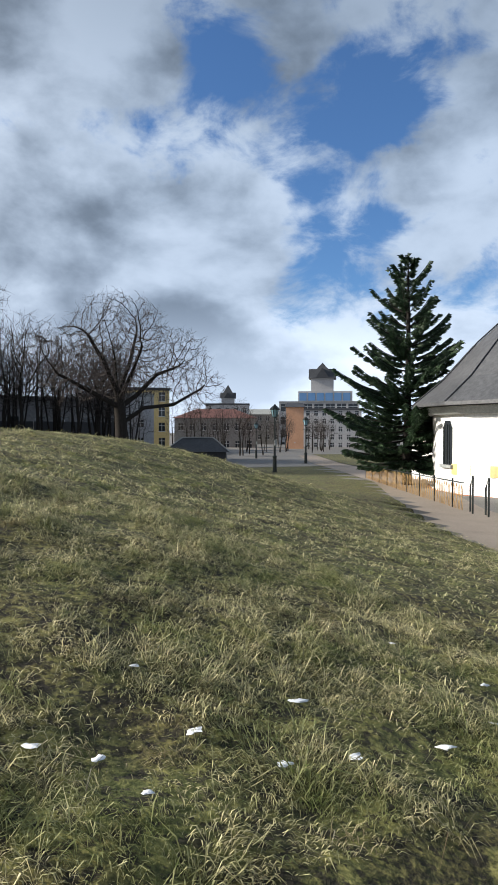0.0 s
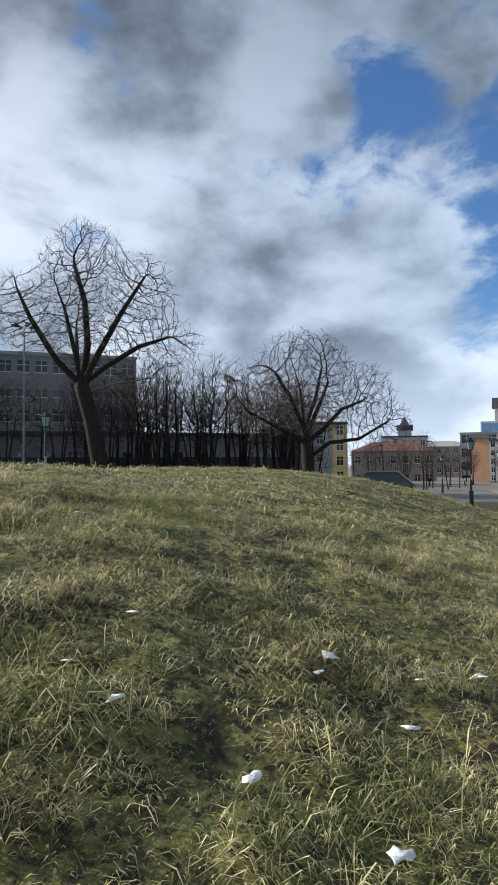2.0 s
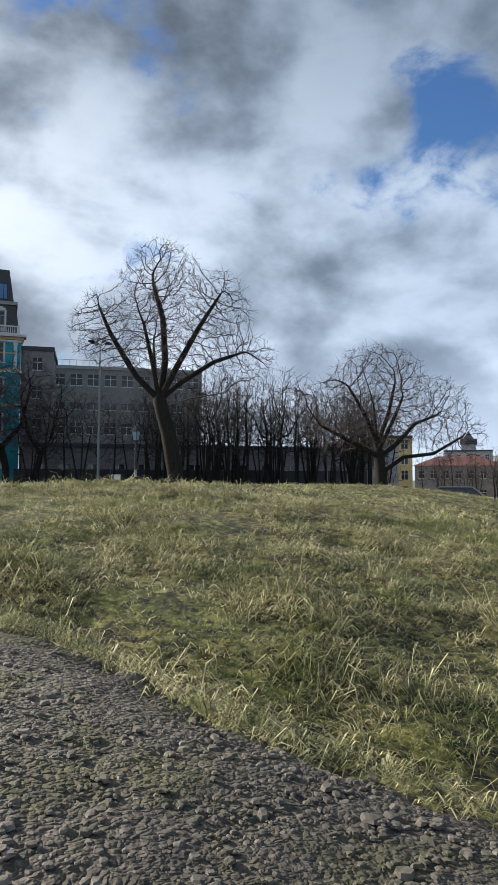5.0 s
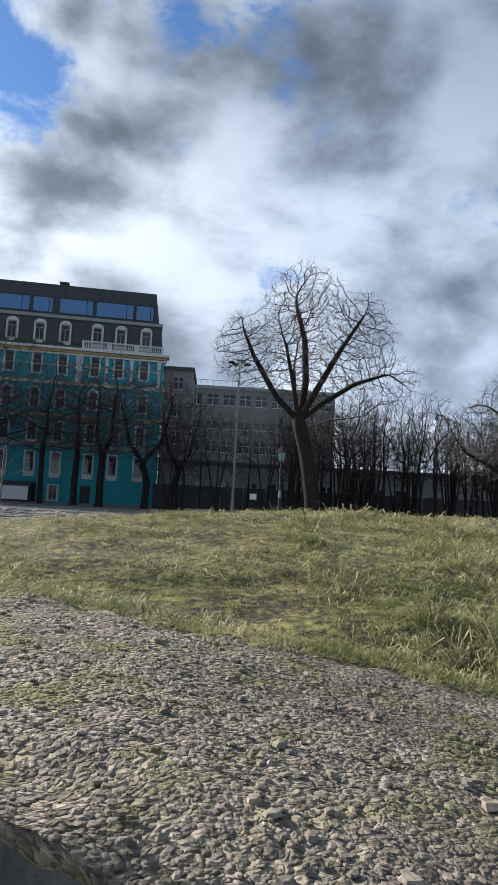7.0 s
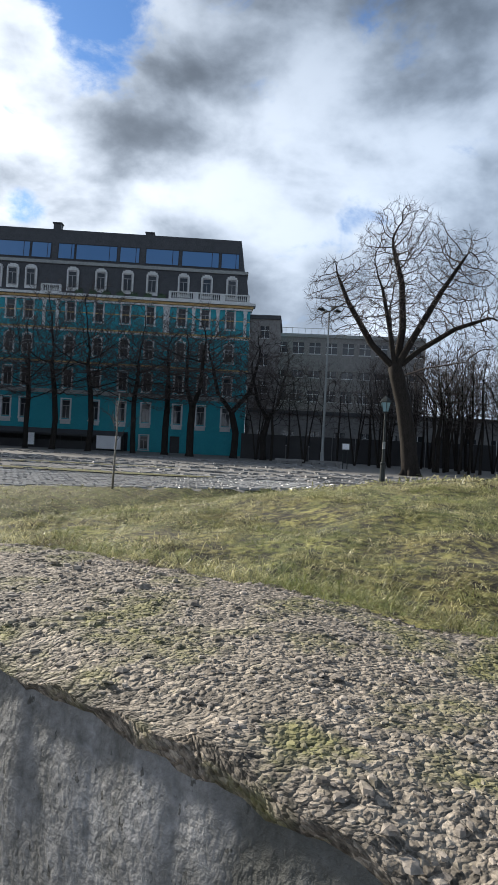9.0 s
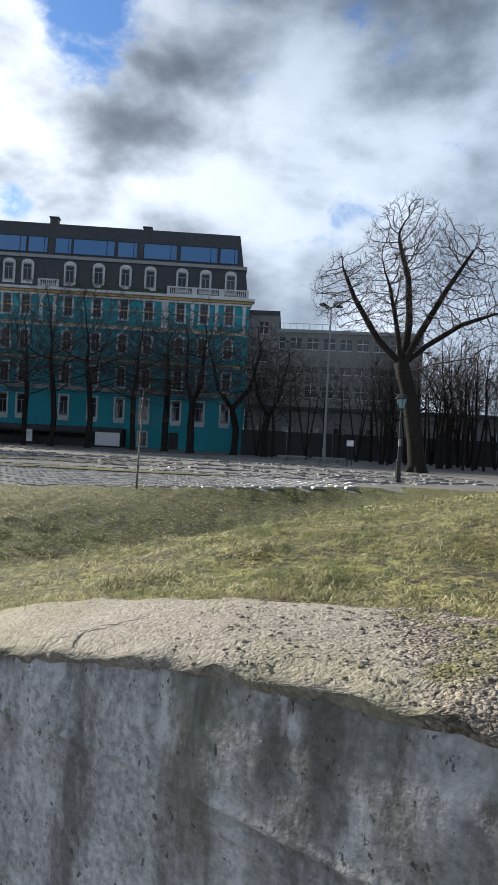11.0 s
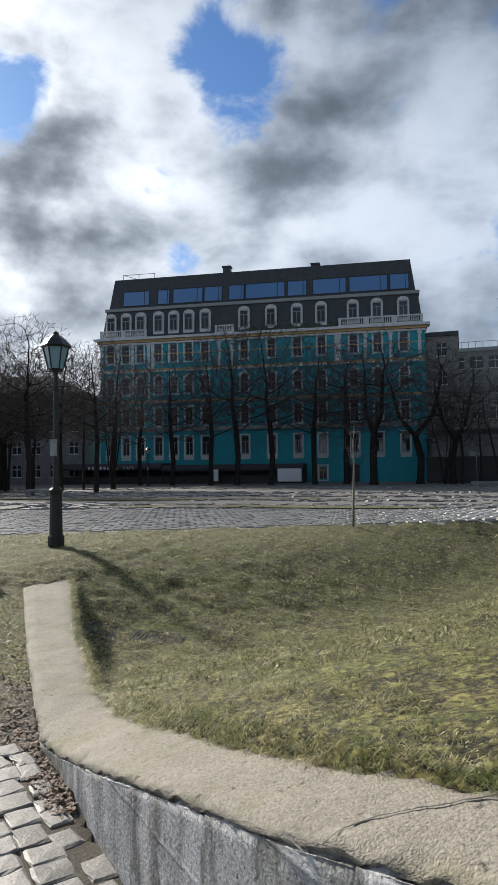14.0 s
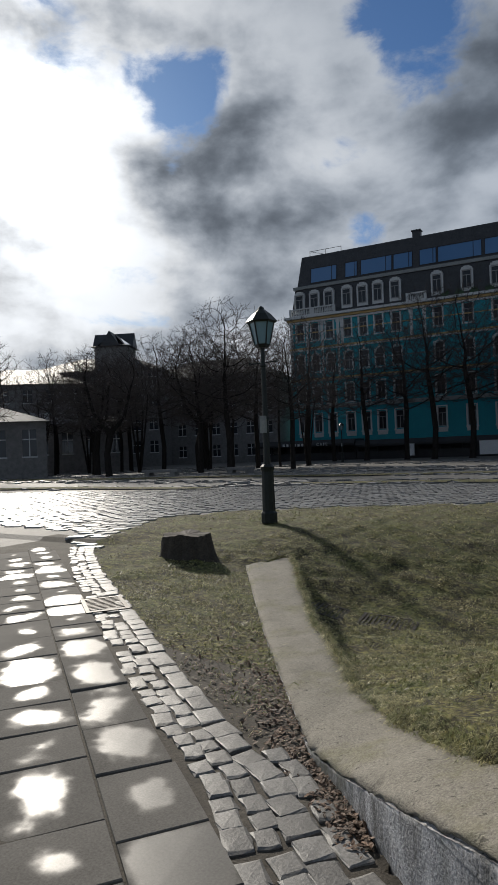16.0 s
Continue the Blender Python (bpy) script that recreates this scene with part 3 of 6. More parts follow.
def lay_wall():
    xs = np.concatenate([np.arange(-8.25, -5, 0.05), np.arange(-5, 3, 0.016), np.arange(3, 6, 0.08)])
    rows = []
    for x in xs:
        yo = float(np.interp(x, OX, OY))
        g = float(np.interp(x, [-8.25, -4.5, -4.2], [-0.3, -0.35, float(walk_level(x)) - 0.1]))
        zt = float(np.interp(x, TX, TZ))
        lip = 0.008 * noise.noise(Vector((x * 16, 3, 1))) + 0.012 * noise.noise(Vector((x * 38, 6, 1)))
        dx, dy = 0.10 + 0.28 * float(np.interp(x, [-5, -1, 1.5, 2.4], [0.6, 1.0, 1.0, 0.3])), 0.0
        xi = x + dx
        yi = float(np.interp(xi, IX, IY))
        row = []
        levels = sorted(min(zt - 0.035, q) for q in [g + (zt - 0.035 - g) * k / 16 for k in range(17)] + [s0 + o for s0 in (0.935, 0.90, 0.62, 0.30) for o in (-0.018, -0.006, 0.0, 0.007, 0.018)])
        for k, z in enumerate(levels):
            p = Vector((x, yo, z))
            worn = 0.6 + 0.9 * noise.noise(Vector((x * 5, 2, 0)))
            seam = max(0.0, worn) * sum(a * math.exp(-(((z - s0) / 0.006) ** 2)) for s0, a in ((0.935, 0.010), (0.90, 0.006), (0.62, 0.008), (0.30, 0.006)))
            chip = (k >= 33) * (k - 32) / 4 * (0.008 * noise.noise(Vector((x * 7, 0, 5))) + 0.014 * noise.noise(Vector((x * 19, k * 0.3, 9))) + 0.018 * noise.noise(Vector((x * 43, k * 0.6, 2))))
            d = 0.002 * noise.noise(p * 14) + 0.003 * noise.noise(p * 5) + 0.004 * noise.noise(p * 1.3)
            row.append((x + (d - seam - chip) * 0.5 - 0.0, yo + (d - seam + chip + 0.02 * (k >= 36)) * 0.86, z + lip * (k >= 36)))
        for k in range(13):
            f = k / 12
            p = Vector((x + (xi - x) * f, yo + (yi - yo) * f, zt))
            row.append((p.x, p.y, float(np.interp(p.x, TX, TZ)) + relief(p, f)))
        row.append((xi, yi, float(np.interp(xi, TX, TZ)) - 0.6))
        rows.append(row)
    n = len(rows[0])
    verts = [p for r in rows for p in r]
    quads = [(i * n + j, (i + 1) * n + j, (i + 1) * n + j + 1, i * n + j + 1) for i in range(len(rows) - 1) for j in range(n - 1)]
    wall = thing("retaining_wall", "old grey concrete retaining wall with a crumbled mossy top", "wall", kind="structure")
    face = [q for q in quads if q[0] % n < 36]
    top = [q for q in quads if q[0] % n >= 36 and verts[q[0]][0] < -0.75]
    bared = [q for q in quads if q[0] % n >= 36 and verts[q[0]][0] >= -0.75]
    for name, some, mat, label in (("wall_face", face, CONCRETE, "grey board-marked concrete face"), ("wall_top", top, CONCRETE_TOP, "smooth pale top with moss"), ("bared_top", bared, WEATHERED, "crumbled top with bared pebbles")):
        g = Geo()
        g.v, g.f = verts, some
        o = g.ob(name, mat, wall, label, True)
    return wall


wall = lay_wall()


def lay_pebbles():
    """Stones of the concrete laid bare on the wall's top."""
    rng = np.random.default_rng(5)
    ring = [(math.cos(6.283 * k / 6), math.sin(6.283 * k / 6)) for k in range(6)]
    base = np.array([(a, b, -0.6) for a, b in ring] + [(a * 0.72, b * 0.72, 0.75) for a, b in ring] + [(0, 0, 1.0)], float)
    tris = np.array([q for k in range(6) for q in ((k, (k + 1) % 6, 6 + k), ((k + 1) % 6, 6 + (k + 1) % 6, 6 + k), (6 + k, 6 + (k + 1) % 6, 12))])
    V, F = [], []
    for i in range(22000):
        x = rng.uniform(-3.3, 2.4)
        if rng.random() < np.interp(x, [-1.3, -0.5], [1.0, 0.0]):
            continue
        f = rng.uniform(0.02, 1.0)
        dx = 0.10 + 0.28 * float(np.interp(x, [-5, -1, 1.5, 2.4], [0.6, 1.0, 1.0, 0.3]))
        yo, yi = np.interp(x, OX, OY), np.interp(x + dx, IX, IY)
        p = np.array([x + dx * f, yo + (yi - yo) * f, np.interp(x + dx * f, TX, TZ)])
        p[2] += relief(Vector(p), f) + 0.0005
        s = min(rng.lognormal(-5.85, 0.45), 0.010)
        a = rng.uniform(0, 6.28)
        c = base * (rng.uniform(0.7, 1.5) * s, rng.uniform(0.6, 1.1) * s, rng.uniform(0.25, 0.45) * s)
        c = c + rng.normal(0, 0.11 * s, c.shape) * (1, 1, 0.5)
        c = c @ np.array([[math.cos(a), math.sin(a), 0], [-math.sin(a), math.cos(a), 0], [0, 0, 1]]) + p
        F.append(tris + 13 * len(V))
        V.append(c)
    o = stuff_mesh("pebbles", np.concatenate(V), np.concatenate(F), PEBBLE, "pebbles bared in the weathered concrete", "pebbles", smooth=False)


lay_pebbles()


def lay_cracks():
    """Open cracks across the worn top of the wall."""
    for pts in (((-2.49, 3.28), (-2.465, 3.326), (-2.42, 3.345), (-2.36, 3.358), (-2.29, 3.353), (-2.22, 3.345), (-2.12, 3.34)), ((-2.61, 3.38), (-2.565, 3.31), (-2.515, 3.24)), ((-1.33, 2.51), (-1.29, 2.54), (-1.24, 2.562), (-1.18, 2.575))):
        g, rows = Geo(), []
        fine_pts = [Vector(a).lerp(Vector(b), k / 4) for a, b in zip(pts, pts[1:]) for k in range(4)] + [Vector(pts[-1])]
        for k, p in enumerate(fine_pts):
            w = 0.0035 * (0.5 + abs(noise.noise(Vector((p.x * 40, p.y * 40, 0)))) * 1.6)
            o = 0.004 * noise.noise(Vector((p.x * 60, p.y * 60, 7)))
            for q in (-1, 1):
                g.v.append((p.x + o * 0.4, p.y + o + q * w, float(np.interp(p.x, TX, TZ)) + relief(Vector((p.x, p.y, float(np.interp(p.x, TX, TZ)))), 0.5) + 0.003))
        g.f = [(2 * k, 2 * k + 2, 2 * k + 3, 2 * k + 1) for k in range(len(fine_pts) - 1)]
        g.ob("crack", BLACK, wall, "dark open crack")


lay_cracks()


def lay_litter():
    """Dead leaves on the bare strip at the wall's foot."""
    rng = np.random.default_rng(19)
    V, F = [], []
    while len(V) < 1500:
        x = rng.uniform(-6.6, -3.9)
        lo, hi = float(np.interp(x, KX, KY)), float(np.interp(x, OX, OY))
        f = rng.random() ** 0.6
        y = lo + (hi - lo) * f
        if y - lo < 0.03 or y > 7.2 or (y > 6.2 and rng.random() < 0.6):
            continue
        a, r = rng.uniform(0, 6.283), rng.uniform(0.008, 0.024)
        z = float(level(x, y)) + rng.uniform(0.006, 0.02)
        tilt, bend = rng.normal(0, 0.35), rng.uniform(0.1, 0.5)
        shape = np.array([(-1, 0), (-0.35, 0.42), (0.5, 0.36), (1, 0), (0.5, -0.36), (-0.35, -0.42)])
        u, w = shape[:, 0] * r, shape[:, 1] * r
        p = np.stack([x + u * math.cos(a) - w * math.sin(a), y + u * math.sin(a) + w * math.cos(a), z + u * tilt + np.abs(w) * bend], 1)
        i = 6 * len(V)
        V.append(p)
        F += [(i, i + 1, i + 4, i + 5), (i + 1, i + 2, i + 3, i + 4)]
    stuff_mesh("leaf_litter", np.concatenate(V), F, LEAF, "brown dead leaves on bare earth", "leaves")


lay_litter()


# ---- grass ----
def lay_grass():
    rng = np.random.default_rng(11)

    def spots(n, x0, x1, y0, y1):
        x, y = rng.uniform(x0, x1, n), rng.uniform(y0, y1, n)
        return x, y

    parts = []
    # (count, box, length, width)
    for n, bx, ln, wd in (
        (300000, (1.4, 7.0, 0.4, 4.4), 0.027, 0.0024),
        (110000, (1.4, 7.0, 0.4, 4.4), -0.058, 0.0028),
        (210000, (-1.2, 2.4, 1.2, 5.2), 0.022, 0.0019),
        (50000, (-1.5, 2.4, 1.2, 5.2), -0.032, 0.0022),
        (130000, (-5.5, -0.5, 2.4, 9.0), 0.028, 0.0032),
        (40000, (-5.5, -0.5, 2.6, 9.0), -0.036, 0.0036),
        (120000, (-9.0, 3.0, 5.5, 14.0), 0.042, 0.010),
        (90000, (1.0, 15.0, 4.2, 15.0), 0.046, 0.010),
        (40000, (3.0, 13.0, 3.5, 12.0), -0.055, 0.007),
        (28000, (6.8, 13.5, -1.5, 5.0), 0.045, 0.008),
        (36000, (-13.0, -4.2, 5.0, 16.5), 0.036, 0.008),
        (70000, (-12.0, 12.0, 13.0, 28.0), 0.055, 0.02),
    ):
        x, y = spots(n, *bx)
        if ln < 0:
            ln = -ln
            c = n // 40
            cx, cy = x[:c].repeat(40), y[:c].repeat(40)
            n = len(cx)
            out = rng.uniform(0, 6.283, n)
            x, y = cx + np.cos(out) * rng.uniform(0, 0.045, n), cy + np.sin(out) * rng.uniform(0, 0.045, n)
            tuft = out
        else:
            tuft = None
        clump = np.array([noise.noise(Vector((a * 2.6, b * 2.6, 1))) + 0.6 * noise.noise(Vector((a * 7, b * 7, 4))) for a, b in zip(x, y)])
        keep = is_lawn(x, y) & (rng.random(n) < 0.82 + 1.0 * clump)
        over = (x > -8.2) & (y < np.interp(x, IX, IY)) & (x < 2.4) & ~strip_side(x, y)
        bare = strip_side(x, y) & (rng.random(n) < np.interp(y, [5.2, 6.8], [0.9, 0.05]))
        keep &= ~over & ~bare
        x, y, clump = x[keep], y[keep], clump[keep]
        tuft = None if tuft is None else tuft[keep]
        k = len(x)
        # matted: each clump leans one way
        lean = np.array([noise.noise(Vector((a * 1.8, b * 1.8, 8))) for a, b in zip(x, y)]) * 9 + rng.normal(0, 1.1, k)
        if tuft is not None:
            lean = np.where(rng.random(k) < 0.6, lean, tuft + rng.normal(0, 0.35, k))
        length = ln * rng.lognormal(0, 0.42, k) * (1 + 0.9 * np.clip(clump, -0.2, 0.8))
        flat = rng.uniform(0.7, 1.75, k)
        z = level(x, y) + bumps_at(x, y) - 0.004
        w = wd * rng.uniform(0.6, 1.4, k)
        dx, dy = np.cos(lean), np.sin(lean)
        turn = lean + 1.57 + rng.normal(0, 0.6, k)
        sx, sy = np.cos(turn) * w / 2, np.sin(turn) * w / 2
        h1, r1 = length * 0.5 * np.cos(flat * 0.7), length * 0.5 * np.sin(flat * 0.7)
        h2 = h1 + length * 0.5 * np.cos(flat * 1.35 + 0.35)
        r2 = r1 + length * 0.5 * np.sin(flat * 1.35 + 0.35)
        a = np.stack([x, y, z], -1)
        b = np.stack([x - sx + dx * r1, y - sy + dy * r1, z + h1], -1)
        c = np.stack([x + sx + dx * r1, y + sy + dy * r1, z + h1], -1)
        e = np.stack([x + dx * r2, y + dy * r2, z + np.maximum(h2, 0.006)], -1)
        v = np.stack([a, b, c, e], 1).reshape(-1, 3)
        i = np.arange(k)[:, None] * 4
        f = np.concatenate([i + [0, 2, 1], i + [1, 2, 3]])
        parts.append((v, f))
    # the fringe that hangs over the wall's inner edge
    k = 34000
    x = rng.uniform(-8.0, 2.4, k)
    y = np.interp(x, IX, IY) + rng.normal(0.02, 0.035, k) + 0.03 * np.sin(x * 9) * np.sin(x * 3.1)
    z = np.maximum(level(x, y), np.interp(x, TX, TZ) - 0.01) - 0.002
    lean = -1.0 + rng.normal(0, 1.1, k)
    size = np.interp(x, [-4, -1.5], [1.0, 0.62])
    length, w = size * 0.046 * rng.lognormal(0, 0.4, k), size * 0.0028 * rng.uniform(0.6, 1.5, k)
    dx, dy, sx, sy = np.cos(lean), np.sin(lean), np.sin(lean) * w / 2, -np.cos(lean) * w / 2
    h = length * rng.uniform(0.15, 0.6, k)
    v = np.stack([np.stack([x, y, z], -1), np.stack([x - sx + dx * length * 0.4, y - sy + dy * length * 0.4, z + h], -1), np.stack([x + sx + dx * length * 0.4, y + sy + dy * length * 0.4, z + h], -1), np.stack([x + dx * length, y + dy * length, z + h * 0.6], -1)], 1).reshape(-1, 3)
    i = np.arange(k)[:, None] * 4
    parts.append((v, np.concatenate([i + [0, 2, 1], i + [1, 2, 3]])))
    off, V, F = 0, [], []
    for v, f in parts:
        V.append(v)
        F.append(f + off)
        off += len(v)
    stuff_mesh("grass", np.concatenate(V), np.concatenate(F), BLADE, "matted winter grass, olive and straw coloured", "grass")


lay_grass()


# ---- houses ----
def openings_wall(x0, x1, z0, z1, holes, y, depth):
    """A wall in the plane y with holes (x0, x1, z0, z1) that go into it by depth."""
    g = Geo()
    xs = sorted({x0, x1, *(h[0] for h in holes), *(h[1] for h in holes)})
    zs = sorted({z0, z1, *(h[2] for h in holes), *(h[3] for h in holes)})
    for zl, zh in zip(zs, zs[1:]):
        start = None
        for xl, xh in zip(xs, xs[1:]):
            mx, mz = (xl + xh) / 2, (zl + zh) / 2
            inside = any(h[0] < mx < h[1] and h[2] < mz < h[3] for h in holes)
            if not inside and start is None:
                start = xl
            if start is not None and (inside or xh == xs[-1]):
                end = xl if inside else xh
                g.add([(start, y, zl), (end, y, zl), (end, y, zh), (start, y, zh)], [(0, 1, 2, 3)])
                start = None
    for a, b, c, d in holes:
        g.add([(a, y, c), (b, y, c), (b, y, d), (a, y, d), (a, y + depth, c), (b, y + depth, c), (b, y + depth, d), (a, y + depth, d)], [(0, 4, 5, 1), (1, 5, 6, 2), (2, 6, 7, 3), (3, 7, 4, 0)])
    return g


def window_kit(w, h, hood, bars=True):
    """Meshes of one window about its sill's middle, facing -y: surround, sash, pane."""
    s, f, p = Geo(), Geo(), Geo()
    t = 0.2
    s.box(-w / 2 - t, -w / 2, -0.07, 0.12, -0.1, h + 0.1)
    s.box(w / 2, w / 2 + t, -0.07, 0.12, -0.1, h + 0.1)
    s.box(-w / 2 - t - 0.06, w / 2 + t + 0.06, -0.12, 0.12, -0.24, -0.1)
    if hood == "arch":
        for k in range(8):
            a0, a1 = math.pi * k / 8, math.pi * (k + 1) / 8
            ri, ro = w / 2, w / 2 + 0.2
            q = [(r * math.cos(a), y, h - w / 2 + 0.12 + r * math.sin(a)) for y in (-0.07, 0.1) for r, a in ((ri, a0), (ro, a0), (ro, a1), (ri, a1))]
            s.add(q, [(0, 1, 2, 3), (4, 7, 6, 5), (1, 5, 6, 2), (0, 3, 7, 4)])
        s.box(-0.09, 0.09, -0.1, 0.1, h + 0.22, h + 0.5)
    elif hood == "ear":
        s.box(-w / 2 - t - 0.1, w / 2 + t + 0.1, -0.1, 0.1, h + 0.1, h + 0.28)
        s.box(-w / 4, w / 4, -0.12, 0.1, h + 0.28, h + 0.46)
    else:
        s.box(-w / 2 - t, w / 2 + t, -0.08, 0.1, h + 0.1, h + 0.24)
    fr = 0.07
    f.box(-w / 2, -w / 2 + fr, 0.14, 0.2, 0, h)
    f.box(w / 2 - fr, w / 2, 0.14, 0.2, 0, h)
    f.box(-w / 2 + fr, w / 2 - fr, 0.14, 0.2, h - fr, h)
    f.box(-w / 2 + fr, w / 2 - fr, 0.14, 0.2, 0, fr)
    f.box(-fr / 2, fr / 2, 0.13, 0.2, fr, h * 0.68)
    f.box(-w / 2 + fr, w / 2 - fr, 0.13, 0.2, h * 0.68, h * 0.68 + fr)
    p.box(-w / 2 + fr, w / 2 - fr, 0.17, 0.18, fr, h - fr)
    return s, f, p


def stamp_windows(house, kit, spots, trim=None, label="tall sash window with a pale surround"):
    """The window made once, then set at each spot (x, y, z)."""
    s, f, p = kit
    so, fo, po = s.ob("window", trim or TRIM, house, label), None, None
    fo, po = f.ob("sash", SASH, so), p.ob("pane", PANE, so)
    so.matrix_basis = Matrix.Translation(spots[0])
    for at in spots[1:]:
        w = share(so, "window", house, Matrix.Translation(at))
        tagged(w, label)
        share(fo, "sash", w, Matrix())
        share(po, "pane", w, Matrix())


def teal_house():
    h = thing("apartment_house", "teal stuccoed apartment house with white trim and black mansard roof", "building")
    x0, x1, y, zb = -49.8, -6.6, 82.0, -0.7
    h.matrix_world = pose(-27.35, 82.0, 0, 0, 0, 6.4) @ Matrix.Diagonal((0.98, 1, 1, 1)) @ Matrix.Translation((28.2, -82.0, 0))
    cols = [-48.3, -46.1, -44.0, -41.45, -39.3, -37.2, -34.9, -29.6, -26.0, -22.6, -19.45, -15.4, -12.4, -9.15]
    w = 1.0
    rows = [(3.25, 2.3), (7.15, 2.25), (11.35, 2.2), (15.6, 2.25)]
    holes = [(c - w / 2, c + w / 2, z, z + hh) for z, hh in rows for c in cols]
    holes += [(-20.0, -19.0, -0.1, 1.5), (-16.2, -14.9, -0.65, 1.7)]
    openings_wall(x0, x1, zb, 18.2, holes, y, 0.3).ob("facade_wall", TEAL, h, "teal painted stucco front")
    g = Geo()
    g.box(x0, x1, y + 0.5, y + 13, zb, 18.1)
    g.add([(x0, y, zb), (x0, y, 18.2), (x0, y + 1, 18.2), (x0, y + 1, zb), (x1, y, zb), (x1, y, 18.2), (x1, y + 1, 18.2), (x1, y + 1, zb)], [(0, 3, 2, 1), (4, 5, 6, 7)])
    g.ob("rear_wall", TEAL, h, "teal side and inner walls")
    for n, (z, hh) in enumerate(rows):
        kit = window_kit(w, hh, ("flat", "flat", "arch", "ear")[n])
        stamp_windows(h, kit, [(c, y, z) for c in cols])
    stamp_windows(h, window_kit(1.0, 1.6, "flat"), [(-19.5, y, -0.1)])
    # panels under the first-floor windows, belts and cornices
    for c in cols:
        p = Geo()
        p.box(c - 0.66, c + 0.66, y - 0.05, y + 0.05, 2.55, 3.05)
        p.ob("apron_panel", TRIM, h)
    for name, mat, z, t, out in (("belt_course", BELT, 6.35, 0.5, 0.14), ("belt_course", BELT, 10.0, 0.22, 0.2), ("ochre_band", OCHRE, 10.24, 0.2, 0.12), ("ochre_band", OCHRE, 14.45, 0.2, 0.14), ("belt_course", TRIM, 14.22, 0.2, 0.2), ("ochre_band", OCHRE, 18.25, 0.28, 0.32), ("cornice", TRIM, 18.56, 0.32, 0.62), ("ochre_band", OCHRE, 16.55, 0.13, 0.03), ("belt_course", BELT, 12.4, 0.13, 0.04), ("belt_course", TRIM, 17.95, 0.24, 0.2)):
        g = Geo()
        g.box(x0 - out, x1 + out, y - out, y + 1.2, z, z + t)
        g.ob(name, mat, h)
    for c in (-49.55, -47.2, -45.05, -42.77, -42.21, -32.94, -31.27, -17.57, -17.18, -13.9, -10.78, -7.24):
        p = Geo()
        p.box(c - 0.2, c + 0.2, y - 0.12, y + 0.02, 14.68, 17.94)
        p.box(c - 0.27, c + 0.27, y - 0.16, y + 0.02, 17.6, 17.94)
        p.ob("pilaster", TRIM, h)
    for c in (-49.55, -47.2, -45.05, -42.77):
        p = Geo()
        p.box(c - 0.15, c + 0.15, y - 0.12, y + 0.02, 10.45, 14.2)
        p.ob("pilaster", TRIM, h)
    # mansard: lower slope with dormers, pale ledge, glazed attic
    def frustum(z0, i0, z1, i1):
        q = [(x0 + i0, y + i0, z0), (x1 - i0, y + i0, z0), (x1 - i0, y + 13 - i0, z0), (x0 + i0, y + 13 - i0, z0), (x0 + i1, y + i1, z1), (x1 - i1, y + i1, z1), (x1 - i1, y + 13 - i1, z1), (x0 + i1, y + 13 - i1, z1)]
        g = Geo()
        g.add(q, [(0, 1, 5, 4), (1, 2, 6, 5), (2, 3, 7, 6), (3, 0, 4, 7), (4, 5, 6, 7), (0, 3, 2, 1)])
        return g
    frustum(18.88, 0.2, 22.7, 0.7).ob("mansard_roof", SLATE, h, "black slate mansard")
    frustum(23.1, 0.95, 27.3, 1.55).ob("attic_roof", SLATE, h, "black metal attic storey")
    g = Geo()
    g.box(x0 + 0.5, x1 - 0.5, y + 0.5, y + 12, 22.7, 23.1)
    g.ob("roof_ledge", BELT, h)
    dormer = list(cols)
    g = Geo()
    g.box(-0.75, 0.75, 0.0, 1.3, -0.2, 2.45)
    g.box(-0.62, 0.62, -0.04, 1.2, 2.45, 2.68)
    g.box(-0.35, 0.35, -0.04, 1.0, 2.68, 2.82)
    first = None
    for c in dormer:
        if first is None:
            first = g.ob("dormer", TRIM, h, "white dormer with a curved hood")
            first.matrix_basis = pose(c, y + 0.15, 19.5)
        else:
            share(first, "dormer", h, pose(c, y + 0.15, 19.5))
    s, f, p = window_kit(0.95, 1.95, "flat")
    pan = Geo()
    pan.box(-0.48, 0.48, -0.03, 0.0, 0, 1.95)
    po = pan.ob("pane", PANE, h)
    po.matrix_basis = pose(dormer[0], y + 0.14, 19.75)
    f2 = Geo()
    for a, b, c, d in ((-0.55, -0.46, 0, 2.0), (0.46, 0.55, 0, 2.0), (-0.04, 0.04, 0, 1.4), (-0.46, 0.46, 1.4, 1.48), (-0.55, 0.55, 2.0, 2.1), (-0.55, 0.55, -0.1, 0.0)):
        f2.box(a, b, -0.07, 0.0, c, d)
    fo = f2.ob("sash", SASH, h)
    fo.matrix_basis = pose(dormer[0], y + 0.14, 19.75)
    for c in dormer[1:]:
        share(po, "pane", h, pose(c, y + 0.14, 19.75))
        share(fo, "sash", h, pose(c, y + 0.14, 19.75))
    # attic glazing in wide bays, tilted with the roof, its sky blue painted
    slope = math.degrees(math.atan2(0.6, 4.2))
    for a, b in ((-46.8, -43.1), (-41.8, -40.2), (-39.6, -35.5), (-35.2, -32.8), (-31.8, -29.8), (-29.5, -24.3), (-23.85, -21.4), (-20.5, -16.3), (-15.8, -11.05), (-10.65, -8.4)):
        pg, fg = Geo(), Geo()
        hw, hh = (b - a) / 2, 1.95
        pg.box(-hw, hw, -0.05, 0.02, 0, hh)
        fg.box(-hw - 0.08, hw + 0.08, -0.09, 0.02, -0.1, 0)
